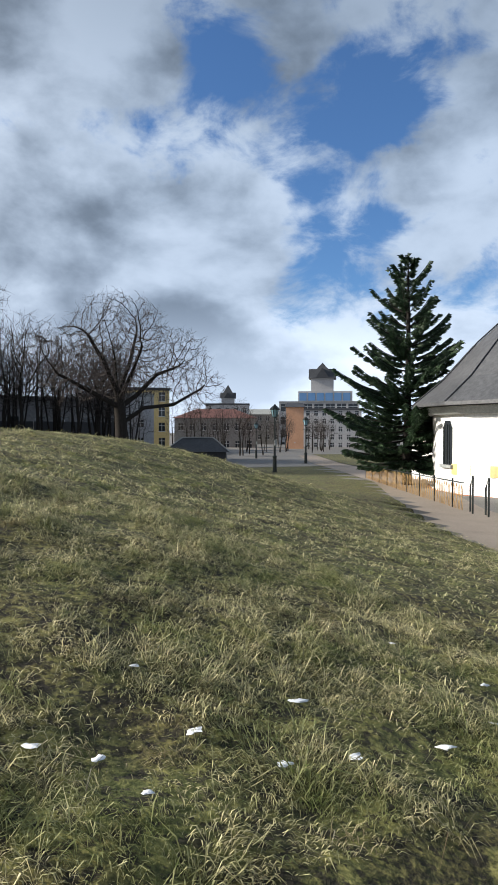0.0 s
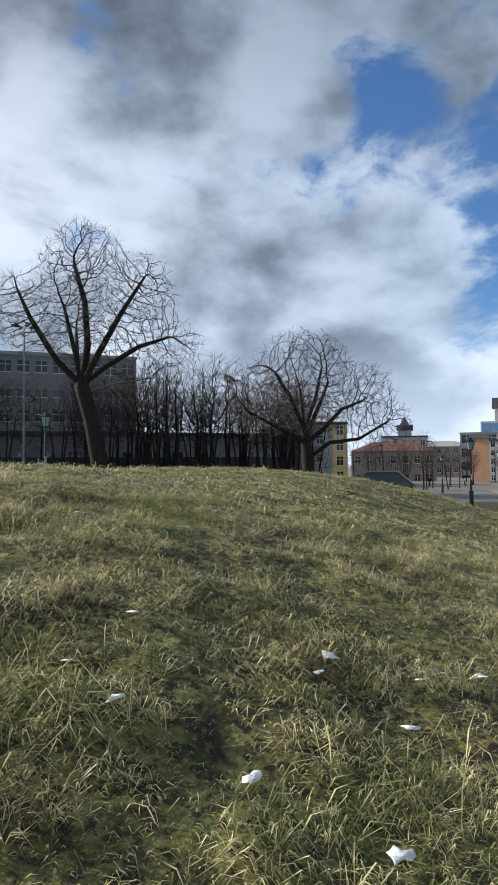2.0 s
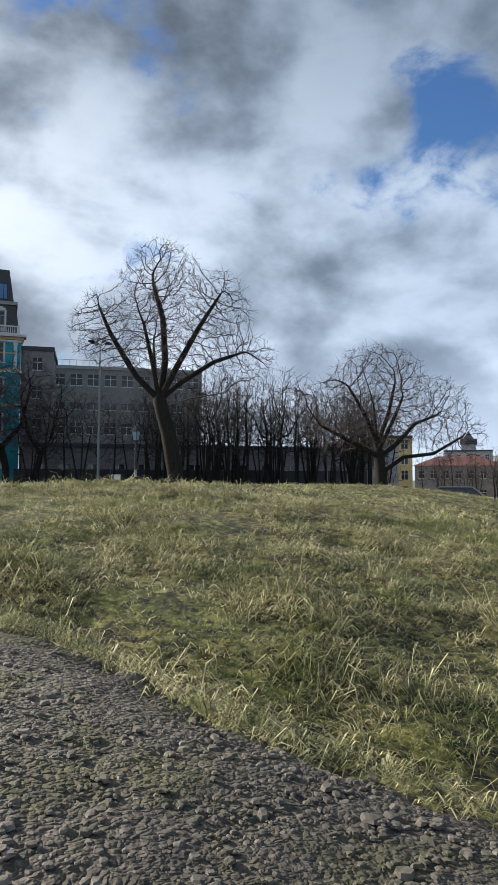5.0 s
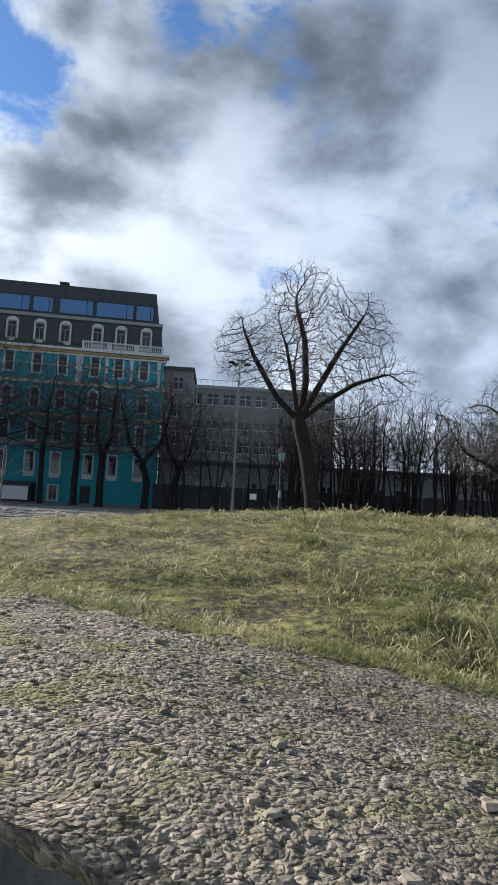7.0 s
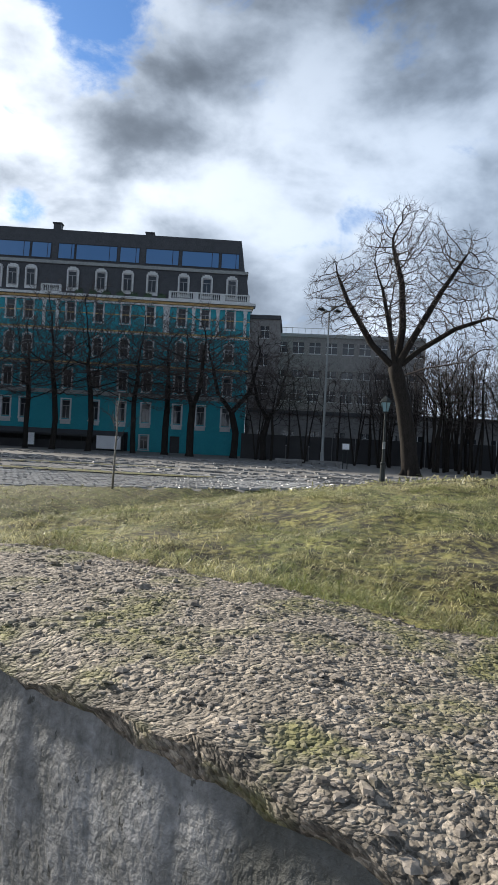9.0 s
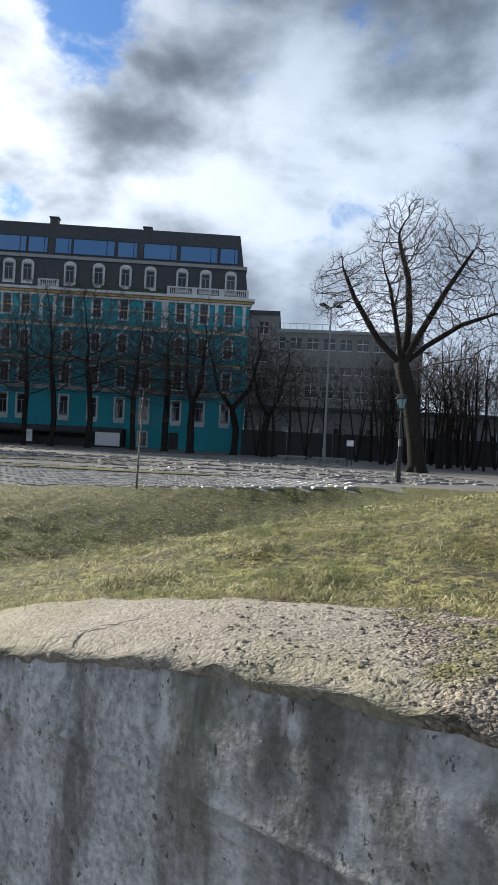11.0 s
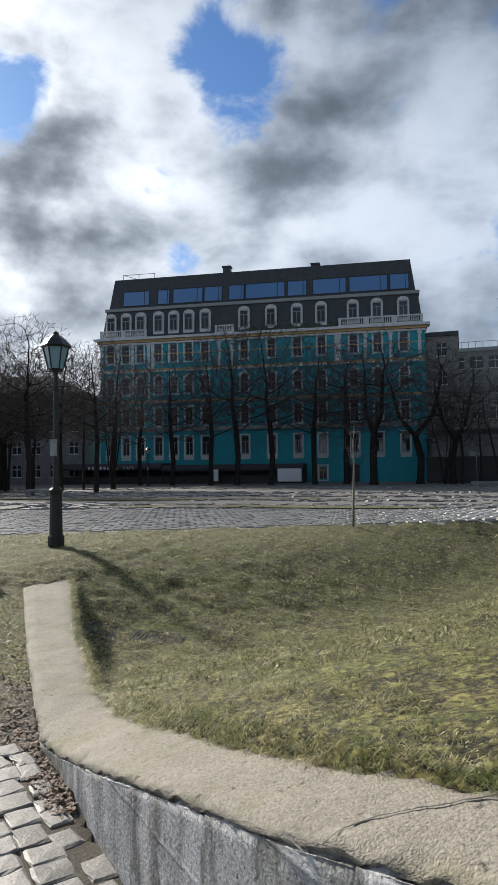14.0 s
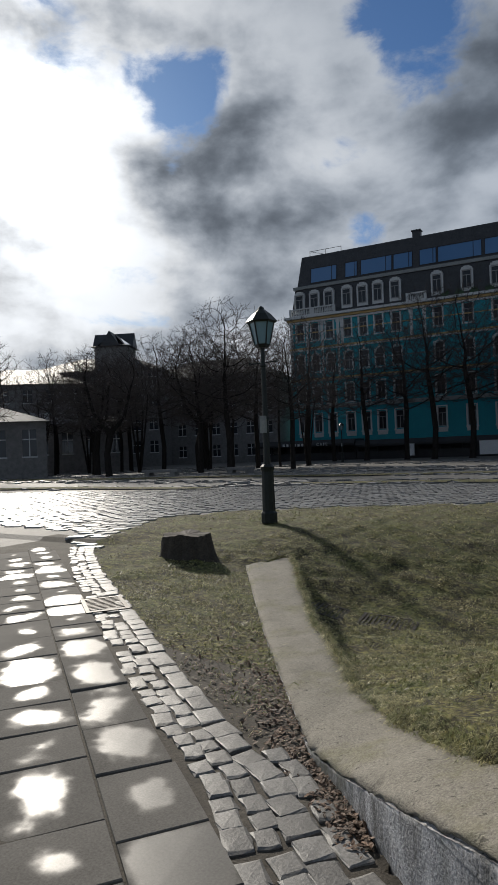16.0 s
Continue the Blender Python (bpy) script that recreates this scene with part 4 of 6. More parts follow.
        fg.box(-hw - 0.08, hw + 0.08, -0.09, 0.02, hh, hh + 0.1)
        fg.box(-hw - 0.08, -hw, -0.09, 0.02, 0, hh)
        fg.box(hw, hw + 0.08, -0.09, 0.02, 0, hh)
        fg.box(hw * 0.62, hw * 0.62 + 0.07, -0.08, -0.05, 0, hh)
        at = pose((a + b) / 2, y + 0.95 + 0.08, 23.5, -slope)
        win = fg.ob("attic_window", BLACK, h, "wide attic glazing with the blue sky reflection painted in")
        win.matrix_basis = at
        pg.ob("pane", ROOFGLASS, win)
    # balconies with balusters, chimneys, railing, planters
    for a, b in ((-49.6, -42.9), (-33.4, -30.8), (-17.2, -6.8)):
        bal = Geo()
        bal.box(a, b, y - 0.5, y - 0.35, 18.88, 19.02)
        bal.box(a, b, y - 0.52, y - 0.33, 19.75, 19.9)
        n = max(1, round((b - a) / 3.0))
        for k in range(n + 1):
            c = a + (b - a) * k / n
            bal.box(max(a, c - 0.35), min(b, c + 0.35), y - 0.5, y - 0.35, 19.02, 19.75)
        o = bal.ob("balustrade", TRIM, h, "white stucco balustrade")
        st = Geo()
        st.lathe([(0.05, 0), (0.09, 0.2), (0.05, 0.5), (0.06, 0.73)], 6)
        fst = None
        for k in range(n):
            l, r = a + (b - a) * k / n + 0.45, a + (b - a) * (k + 1) / n - 0.45
            m = max(2, int((r - l) / 0.24))
            for j in range(m):
                at = pose(l + (r - l) * (j + 0.5) / m, y - 0.42, 19.02)
                if fst is None:
                    fst = st.ob("baluster", TRIM, o)
                    fst.matrix_basis = at
                else:
                    share(fst, "baluster", o, at)
    for cx, hh in ((-32.6, 1.3), (-20.4, 0.8)):
        g = Geo()
        g.box(cx - 0.5, cx + 0.5, y + 3, y + 4, 27.0, 27.2 + hh)
        g.box(cx - 0.62, cx + 0.62, y + 2.9, y + 4.1, 27.2 + hh, 27.35 + hh)
        g.ob("chimney", SLATE, h)
    g = Geo()
    for cx in (-47.2, -44.9, -42.6):
        g.tube([(cx, y + 2.0, 27.2), (cx, y + 2.0, 28.1)], [0.04, 0.04], 5)
    g.tube([(-47.2, y + 2.0, 28.05), (-42.6, y + 2.0, 28.05)], [0.035, 0.035], 5)
    g.tube([(-47.2, y + 2.0, 28.05), (-44.9, y + 2.0, 27.35)], [0.03, 0.03], 5)
    g.ob("roof_rail", IRON, h)
    for k in range(7):
        g = Geo()
        cx = -28.6 + k * 1.75
        g.box(cx - 0.5, cx + 0.5, y - 0.45, y - 0.05, 18.9, 19.25)
        for j in range(26):
            a, b2 = random.uniform(0, 6.28), random.uniform(0.15, 0.5)
            px, py, pz = cx + random.uniform(-0.4, 0.4), y - 0.25, 19.25
            ex, ey, ez = px + math.cos(a) * b2, py + math.sin(a) * b2 * 0.6, pz + random.uniform(0.1, 0.5)
            g.add([(px - 0.05, py, pz), (px + 0.05, py, pz), (ex, ey, ez)], [(0, 1, 2)])
        g.ob("planter", NEEDLE, h, "evergreen planter on the ledge")
    # street door, striped plinth
    g = Geo()
    g.box(-16.15, -14.95, y + 0.12, y + 0.2, -0.64, 1.65)
    g.ob("door", BLACK, h, "dark street door")
    for k in range(7):
        z = -0.55 + k * 0.3
        for a, b in (((-21.2, -20.3), (-18.7, -16.9)) if z > -0.45 else ((-21.2, -16.9),)):
            g = Geo()
            g.box(a, b, y - 0.06, y - 0.01, z, z + 0.2)
            g.ob("plinth_band", TEAL, h)
    return h


teal_house()


def cafe_terrace():
    t = thing("cafe_terrace", "long black timber cafe terrace with dark awning", "terrace")
    t.matrix_world = pose(-27.35, 82.0, -0.85, 0, 0, 6.4) @ Matrix.Translation((27.9, -82.0, 0))
    for a, b, z1 in ((-53.0, -39.0, 3.0), (-38.9, -21.3, 2.75)):
        g = Geo()
        g.box(a, b, 77.8, 81.2, z1 - 0.18, z1)
        g.ob("roof", BLACK, t)
        g = Geo()
        g.box(a, b, 77.7, 77.9, 0.1, 1.35)
        g.ob("parapet", BLACK, t)
        g = Geo()
        g.box(a, b, 81.2, 81.4, 0.25, z1)
        g.ob("back_panel", BLACK, t)
        n = int((b - a) / 2.2)
        for k in range(n + 1):
            g = Geo()
            x = a + (b - a - 0.12) * k / n
            g.box(x, x + 0.12, 77.9, 78.02, 0.25, z1 - 0.18)
            g.ob("post", BLACK, t)
        g = Geo()
        g.add([(a, 77.2, z1 - 0.55), (b, 77.2, z1 - 0.55), (b, 77.8, z1), (a, 77.8, z1), (a, 77.2, z1 - 0.8), (b, 77.2, z1 - 0.8)], [(0, 1, 2, 3), (4, 5, 1, 0)])
        g.ob("awning", BLACK, t, "black awning")
    # the name stays plain bars, the trade is lettered
    x = -48.6
    for k in range(8):
        g = Geo()
        g.box(x, x + 0.28, 77.14, 77.18, 2.28, 2.62)
        g.ob("sign_bar", TRIM, t)
        x += 0.52
    cu = bpy.data.curves.new("lettering", "FONT")
    cu.body, cu.size, cu.extrude, cu.space_character = "CAFE", 0.52, 0.02, 1.35
    tmp = new("lettering_curve", cu)
    me = bpy.data.meshes.new_from_object(tmp.evaluated_get(bpy.context.evaluated_depsgraph_get()))
    bpy.data.objects.remove(tmp)
    o = new("lettering", me)
    me.materials.append(TRIM)
    o.parent = t
    o.matrix_basis = pose(x + 0.5, 77.14, 2.27, 90)


cafe_terrace()


def signboard(x, y, z, w, h):
    s = thing("signboard", "blank white notice board on two short posts", "sign", (x, y, float(level(x, y))), group="white boards")
    g = Geo()
    g.box(-w / 2, w / 2, -0.04, 0.04, z, z + h)
    g.ob("board", WHITE, s)
    g = Geo()
    g.box(-w / 2 - 0.05, w / 2 + 0.05, 0.04, 0.08, z - 0.05, z + h + 0.05)
    g.ob("frame", BELT, s)
    for k in (-1, 1):
        g = Geo()
        g.box(k * w * 0.35 - 0.04, k * w * 0.35 + 0.04, 0.08, 0.16, -0.05, z + h * 0.8)
        g.ob("post", IRON, s)


signboard(-30.6, 75.6, 0.35, 1.0, 1.35)
signboard(-21.5, 76.4, 0.25, 2.85, 1.5)
signboard(4.19, 53.9, 1.6, 0.5, 0.42)


def block(name, label, at, turn, w, d, h, wall_mat, roof_mat, roof="flat", floors=3, bays=6, win=(1.1, 1.5), rise=2.5, base=0.0, front_only=False):
    """A far building: walls with window openings on the front and one flank, roof, windows."""
    b = thing(name, label, "building", at, turn)
    fh = h / floors
    holes, spots = [], []
    for f in range(floors):
        for k in range(bays):
            cx, z = -w / 2 + w * (k + 0.5) / bays, base + fh * (f + 0.32)
            holes.append((cx - win[0] / 2, cx + win[0] / 2, z, z + min(win[1], fh * 0.6)))
            spots.append((cx, -d / 2, z))
    openings_wall(-w / 2, w / 2, -3, h, holes, -d / 2, 0.25).ob("front_wall", wall_mat, b)
    g = Geo()
    g.box(-w / 2, w / 2, -d / 2 + 0.4, d / 2, -3, h - 0.02)
    g.ob("wall", wall_mat, b)
    for k in (-1, 1):
        g = Geo()
        g.box(k * w / 2 - 0.15, k * w / 2 + 0.15, -d / 2 + 0.005, -d / 2 + 0.4, -3, h)
        g.ob("quoin", wall_mat, b)
    f, p = Geo(), Geo()
    wh = min(win[1], fh * 0.6)
    f.box(-win[0] / 2, win[0] / 2, 0.1, 0.16, wh * 0.62, wh * 0.62 + 0.08)
    f.box(-0.04, 0.04, 0.1, 0.16, 0, wh)
    f.box(-win[0] / 2 - 0.08, win[0] / 2 + 0.08, -0.1, 0.05, -0.12, 0)
    p.box(-win[0] / 2, win[0] / 2, 0.18, 0.22, 0, wh)
    fo, po = f.ob("window", TRIM, b), None
    fo.matrix_basis = Matrix.Translation(spots[0])
    po = p.ob("pane", PANE, fo)
    for s in spots[1:]:
        o = share(fo, "window", b, Matrix.Translation(s))
        share(po, "pane", o, Matrix())
    g = Geo()
    e = 0.5
    if roof == "flat":
        g.box(-w / 2 - 0.2, w / 2 + 0.2, -d / 2 - 0.2, d / 2 + 0.2, h, h + 0.5)
    else:
        in_ = d * 0.45 if roof == "hip" else 0.0
        g.add([(-w / 2 - e, -d / 2 - e, h), (w / 2 + e, -d / 2 - e, h), (w / 2 + e, d / 2 + e, h), (-w / 2 - e, d / 2 + e, h), (-w / 2 + in_, 0, h + rise), (w / 2 - in_, 0, h + rise)], [(0, 1, 5, 4), (2, 3, 4, 5), (3, 0, 4), (1, 2, 5), (0, 3, 2, 1)])
    g.ob("roof", roof_mat, b)
    return b


def turret(parent, x, y, z, w, h, cap, mat):
    g = Geo()
    g.box(x - w / 2, x + w / 2, y - w / 2, y + w / 2, z, z + h)
    g.ob("turret", mat, parent)
    g = Geo()
    e = w * 0.62
    for k in range(4):
        a = k * math.pi / 2
        c, s = math.cos(a), math.sin(a)
        q = [(-w * 0.3, -e, z + h), (w * 0.3, -e, z + h), (0, -e, z + h + w * 0.45), (0, 0, z + h + w * 0.45)]
        g.add([(x + c * i - s * j, y + s * i + c * j, m) for i, j, m in q], [(0, 1, 2), (0, 2, 3), (1, 3, 2)])
    g.add([(x - e, y - e, z + h), (x + e, y - e, z + h), (x + e, y + e, z + h), (x - e, y + e, z + h), (x, y, z + h + cap)], [(0, 1, 4), (1, 2, 4), (2, 3, 4), (3, 0, 4), (0, 3, 2, 1)])
    g.ob("turret_roof", SLATE, parent)


def far_town():
    # pale office behind the trees, with roof railing
    o = block("office_building", "pale long office building with a railed flat roof", (6.4, 110, -0.4), 0, 25.8, 12, 18.6, GREYWALL, BELT, floors=5, bays=10, win=(1.7, 1.7))
    g = Geo()
    g.box(-12.9, 12.9, -6.15, -6.0, 13.4, 14.4)
    g.ob("dark_band", GREYWALL, o)
    for k in range(26):
        g = Geo()
        g.tube([(-12.5 + k, -6, 19.1), (-12.5 + k, -6, 20.0)], [0.03, 0.03], 4)
        g.ob("rail_post", BELT, o)
    g = Geo()
    g.tube([(-12.9, -6, 20.0), (12.9, -6, 20.0)], [0.04, 0.04], 4)
    g.ob("rail", BELT, o)
    block("brick_annex", "narrow brown brick annex beside the teal house", (-4.4, 90, -0.4), 0, 3.6, 10, 17.6, GREYWALL, SLATE, floors=5, bays=1)
    h = thing("hoarding", "long black site hoarding", "fence")
    for k in range(16):
        g = Geo()
        g.box(-6.0 + k * 2.6, -3.5 + k * 2.6, 76.0, 76.15, -0.6, 2.4)
        g.ob("panel", BLACK, h)
    block("low_hall", "low dark hall behind the bare trees", (16.5, 86, -0.5), 0, 44, 8, 5.6, BACKLITWALL, SLATE, floors=1, bays=14, win=(1.4, 1.8))
    # left of the teal house
    block("corner_house", "dark old corner house with a hipped roof", (-61.0, 80, -0.4), 18, 20, 12, 12.0, BACKLITWALL, SLATE, "hip", 4, 8, rise=3.0)
    b = block("old_tenement", "tall dark tenement with a roof turret", (-72, 68, 0.5), 30, 18, 12, 12.0, BACKLITWALL, SLATE, "hip", 4, 8, rise=2.5)
    turret(b, 2, -2, 11.9, 4.5, 3.6, 0.6, GREYWALL)
    block("street_house", "low dark street house behind trees", (-76, 52, 0.5), 45, 24, 12, 9.5, BACKLITWALL, SLATE, "hip", 3, 9, rise=2.5)
    block("pavilion", "low pale pavilion with a wet zinc roof", (-53.5, 36.2, 0.2), 52, 9.5, 8, 4.2, GREYWALL, ZINC, "hip", 1, 4, (1.1, 2.2), rise=1.5)
    block("long_pavilion", "low stone building with a bright wet roof", (-62.5, 47.5, 0.2), 52, 20, 8, 4.6, GREYWALL, ZINC, "hip", 1, 8, (1.1, 2.2), rise=1.4)
    # the slope beyond the park
    b = block("glass_residence", "stepped glass and stone residence with a peaked turret", (149.8, 176, -6.0), -41, 26, 20, 17, PALE, ZINC, floors=4, bays=7, win=(3.0, 3.2))
    g = Geo()
    g.box(-7, 11, -7, 8, 17, 21)
    g.ob("upper_storey", PALE, b)
    for k in range(6):
        g = Geo()
        g.box(-6.6 + k * 2.9, -4.2 + k * 2.9, -7.1, -7.0, 17.8, 20.4)
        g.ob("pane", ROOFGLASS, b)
    turret(b, 1, -2, 21, 7.5, 4.5, 5.5, PALE)
    block("pale_apartment_block", "pale mottled apartment block with narrow windows", (119.5, 137, -5.5), -42, 19, 12, 12.5, PALE, SLATE, floors=6, bays=9, win=(0.9, 1.3))
    block("orange_house", "sunlit orange gable house", (90.6, 112.5, -4.45), -38, 3.4, 5, 11.0, ORANGE, SLATE, "gable", 1, 1, (0.1, 0.1), rise=1.0)
    b = block("turreted_house", "distant house with a dark pointed turret", (119.5, 187, -4.9), -34, 14, 10, 15, PALE, SLATE, floors=4, bays=5)
    turret(b, 0, 0, 15.4, 4.2, 2.0, 4.5, PALE)
    block("long_house", "distant long grey house with a green roof", (137, 196, -5.5), -36, 22, 10, 13, GREYWALL, BELT, "hip", 4, 8, rise=2)
    block("red_roofed_house", "old grey house with a red tin roof", (82.3, 132, -3.6), -32, 18, 10, 8.0, GREYWALL, REDROOF, "hip", 2, 7, rise=2.2)
    block("yellow_house", "yellow rendered house end", (54.25, 109, -2.15), -20, 7, 9, 10.6, YELLOW, SLATE, floors=4, bays=3)
    block("grey_slab_block", "grey concrete slab block behind the oak", (43.9, 98, -1.8), -20, 11, 9, 8.4, PALE, BELT, floors=3, bays=3, win=(0.9, 1.2))
    s = thing("shed", "low dark shed with a pale-edged gable roof", "shed", (33.3, 52, -1.25), -33)
    g = Geo()
    g.box(-2.6, 2.6, -1.6, 1.6, -0.3, 0.7)
    g.ob("wall", BLACK, s)
    g = Geo()
    g.add([(-2.9, -1.9, 0.7), (2.9, -1.9, 0.7), (2.9, 1.9, 0.7), (-2.9, 1.9, 0.7), (-1.4, 0, 1.9), (1.4, 0, 1.9)], [(0, 1, 5, 4), (2, 3, 4, 5), (3, 0, 4), (1, 2, 5), (0, 3, 2, 1)])
    g.ob("roof", SLATE, s)
    for a, b2 in (((-2.9, -1.9, 0.75), (-1.4, 0, 1.95)), ((-1.4, 0, 1.95), (1.4, 0, 1.95)), ((1.4, 0, 1.95), (2.9, -1.9, 0.75))):
        g = Geo()
        g.tube([a, b2], [0.07, 0.07], 4)
        g.ob("roof_edge", BELT, s)


far_town()


# ---- church ----
def church():
    c = thing("church", "whitewashed round church with a dark bell-shaped roof", "church", (28.98, 13.9, -1.36))
    n, r, h = 16, 5.4, 3.65
    g = Geo()
    g.lathe([(r + 0.12, -0.3), (r + 0.12, 0.35), (r, 0.36), (r, h)], n)
    g.ob("wall", LIME, c, "thick whitewashed wall")
    g = Geo()
    g.lathe([(r + 0.16, -0.32), (r + 0.16, 0.34)], n)
    g.ob("plinth", BRICK, c, "exposed red brick plinth")
    g = Geo()
    g.lathe([(r + 0.85, h - 0.12), (r + 0.85, h), (r - 0.3, h + 0.95), (r - 1.6, h + 2.4), (r - 2.8, h + 3.5), (0.8, h + 4.8), (0.05, h + 5.2)], n)
    g.ob("roof", ROOFMETAL, c, "dark grey sheet metal roof")
    g = Geo()
    g.lathe([(r + 0.25, h - 0.42), (r + 0.5, h - 0.15)], n)
    g.ob("eaves", BELT, c)
    for k in range(n):
        a = 2 * math.pi * (k + 0.5) / n
        g = Geo()
        pr = [(r + 0.86, h + 0.02), (r - 0.28, h + 0.98), (r - 1.58, h + 2.43), (r - 2.78, h + 3.53), (0.8, h + 4.83)]
        g.tube([(q * math.cos(a), q * math.sin(a), z) for q, z in pr], [0.03] * 5, 4)
        g.ob("standing_seam", ROOFMETAL, c)
    ap = r * math.cos(math.pi / n)
    for deg in (156, 214):
        a = radians(deg)
        m = pose(ap * math.cos(a), ap * math.sin(a), 0, 0, 0, deg + 90)
        w = Geo()
        w.box(-0.36, 0.36, -0.02, 0.05, 1.35, 2.75)
        w.add([(-0.36, -0.02, 2.75), (0.36, -0.02, 2.75), (0.2, -0.02, 3.0), (-0.2, -0.02, 3.0)], [(0, 1, 2, 3)])
        o = w.ob("window", PANE, c, "narrow barred window")
        o.matrix_basis = m
        for k in range(3):
            b = Geo()
            b.box(-0.22 + 0.2 * k, -0.18 + 0.2 * k, -0.05, -0.02, 1.35, 2.85)
            b.ob("bar", IRON, o)
        s = Geo()
        s.box(-0.46, 0.46, -0.12, 0.05, 1.23, 1.35)
        s.ob("sill", BELT, o)
    for deg in (166, 187):
        a = radians(deg)
        s = Geo()
        s.box(-0.55, 0.55, -0.03, 0.04, 1.0, 1.4)
        o = s.ob("plaster_patch", YELLOW, c, "yellowish bare plaster patch")
        o.matrix_basis = pose(ap * math.cos(a), ap * math.sin(a), 0, 0, 0, deg + 90)
    g = Geo()
    g.box(-2.6, 2.6, -3, 3, -0.3, 2.9)
    o = g.ob("side_chapel", LIME, c, "lower whitewashed side chapel")
    o.matrix_basis = pose(3.0, 6.6, 0, 0, 0, -20)
    g = Geo()
    g.add([(-2.9, -3.3, 2.9), (2.9, -3.3, 2.9), (2.9, 3.3, 2.9), (-2.9, 3.3, 2.9), (0, -2.5, 4.0), (0, 2.5, 4.0)], [(0, 1, 4), (1, 2, 5, 4), (2, 3, 5), (3, 0, 4, 5), (0, 3, 2, 1)])
    g.ob("roof", ROOFMETAL, o)


church()


def railing():
    f = thing("railing", "low rusty wrought-iron railing along the footpath", "fence")
    a, b = Vector((28.07, 24.6, -1.43)), Vector((18.58, 10.9, -1.06))
    n = 34
    d = (b - a).normalized()
    for k in range(n + 1):
        p = a + (b - a) * k / n
        if k % 4 == 0:
            g = Geo()
            g.tube([p + Vector((0, 0, -0.1)), p + Vector((0, 0, 1.0))], [0.025, 0.025], 5)
            g.ob("post", IRON, f)
        if k < n:
            step = (b - a).length / n
            for j in range(2):
                q = p + d * step * (j + 0.5) / 2
                g = Geo()
                pts = [q + Vector((d.x, d.y, 0)) * 0.06 * math.sin(t * 6.28) + Vector((0, 0, 0.08 + 0.8 * t)) for t in (0, 0.17, 0.33, 0.5, 0.67, 0.83, 1)]
                g.tube(pts, [0.009] * 7, 4)
                pts = [q - Vector((d.x, d.y, 0)) * 0.06 * math.sin(t * 6.28) + Vector((0, 0, 0.08 + 0.8 * t)) for t in (0, 0.17, 0.33, 0.5, 0.67, 0.83, 1)]
                g.tube(pts, [0.009] * 7, 4)
                g.ob("scroll", RUST, f)
    for z in (0.08, 0.92):
        g = Geo()
        g.tube([a + Vector((0, 0, z)), b + Vector((0, 0, z))], [0.018, 0.018], 5)
        g.ob("rail", RUST if z < 0.5 else IRON, f)
    for q in (Vector((18.2, 10.3, -1.06)), Vector((17.9, 9.6, -1.06))):
        g = Geo()
        g.tube([q, q + Vector((0, 0, 1.15)), q + Vector((0.35, 0.35, 0.85)), q + Vector((0.35, 0.35, 0))], [0.025] * 4, 5)
        g.ob("gate_post", IRON, f)


railing()


def footpath():
    """The path that passes the church and leads to the town."""
    left = [(9.0, -20), (10.5, -4), (12.95, 5.6), (14.5, 8.2), (17.8, 12.3), (25.8, 21.6), (32.2, 31.3), (41.4, 45.5), (60, 72)]
    wide = [3.0, 3.2, 3.6, 2.6, 2.2, 2.6, 2.8, 2.4, 2.4]
    g = Geo()
    pts = []
    for (x, y), w in zip(left, wide):
        pts += [(x, y, w)]
    rows = []
    for (x0, y0, w0), (x1, y1, w1) in zip(pts, pts[1:]):
        for k in range(8):
            t = k / 8
            x, y, w = x0 + (x1 - x0) * t, y0 + (y1 - y0) * t, w0 + (w1 - w0) * t
            rows.append([(x + w * q * 0.8, y - w * q * 0.6, float(base_level(x + w * q * 0.8, y - w * q * 0.6)) + 0.04) for q in (0, 0.33, 0.66, 1)])
    v = [p for r in rows for p in r]
    f = [(i * 4 + j, i * 4 + j + 1, i * 4 + j + 5, i * 4 + j + 4) for i in range(len(rows) - 1) for j in range(3)]
    g.add(v, f)
    tagged(g.ob("footpath", ASPHALT), "worn brown-grey asphalt footpath", "path", "", "structure")


footpath()


def far_lawn():
    rows = []
    for k in range(24):
        y = 22 + k * 2.2
        x = float(np.interp(y, [12.3, 21.6, 31.3, 45.5, 72], [20.5, 29.2, 35.6, 44.6, 63]))
        rows.append([(x + q, y, float(base_level(x + q, y)) + 0.05) for q in (0.0, 4.0, 9.0, 16.0)])
    v = [p for r in rows for p in r]
    f = [(i * 4 + j, i * 4 + j + 1, i * 4 + j + 5, i * 4 + j + 4) for i in range(23) for j in range(3)]
    stuff_mesh("far_lawn", v, f, THATCH, "short winter lawn beyond the footpath", "lawn", "structure")


far_lawn()


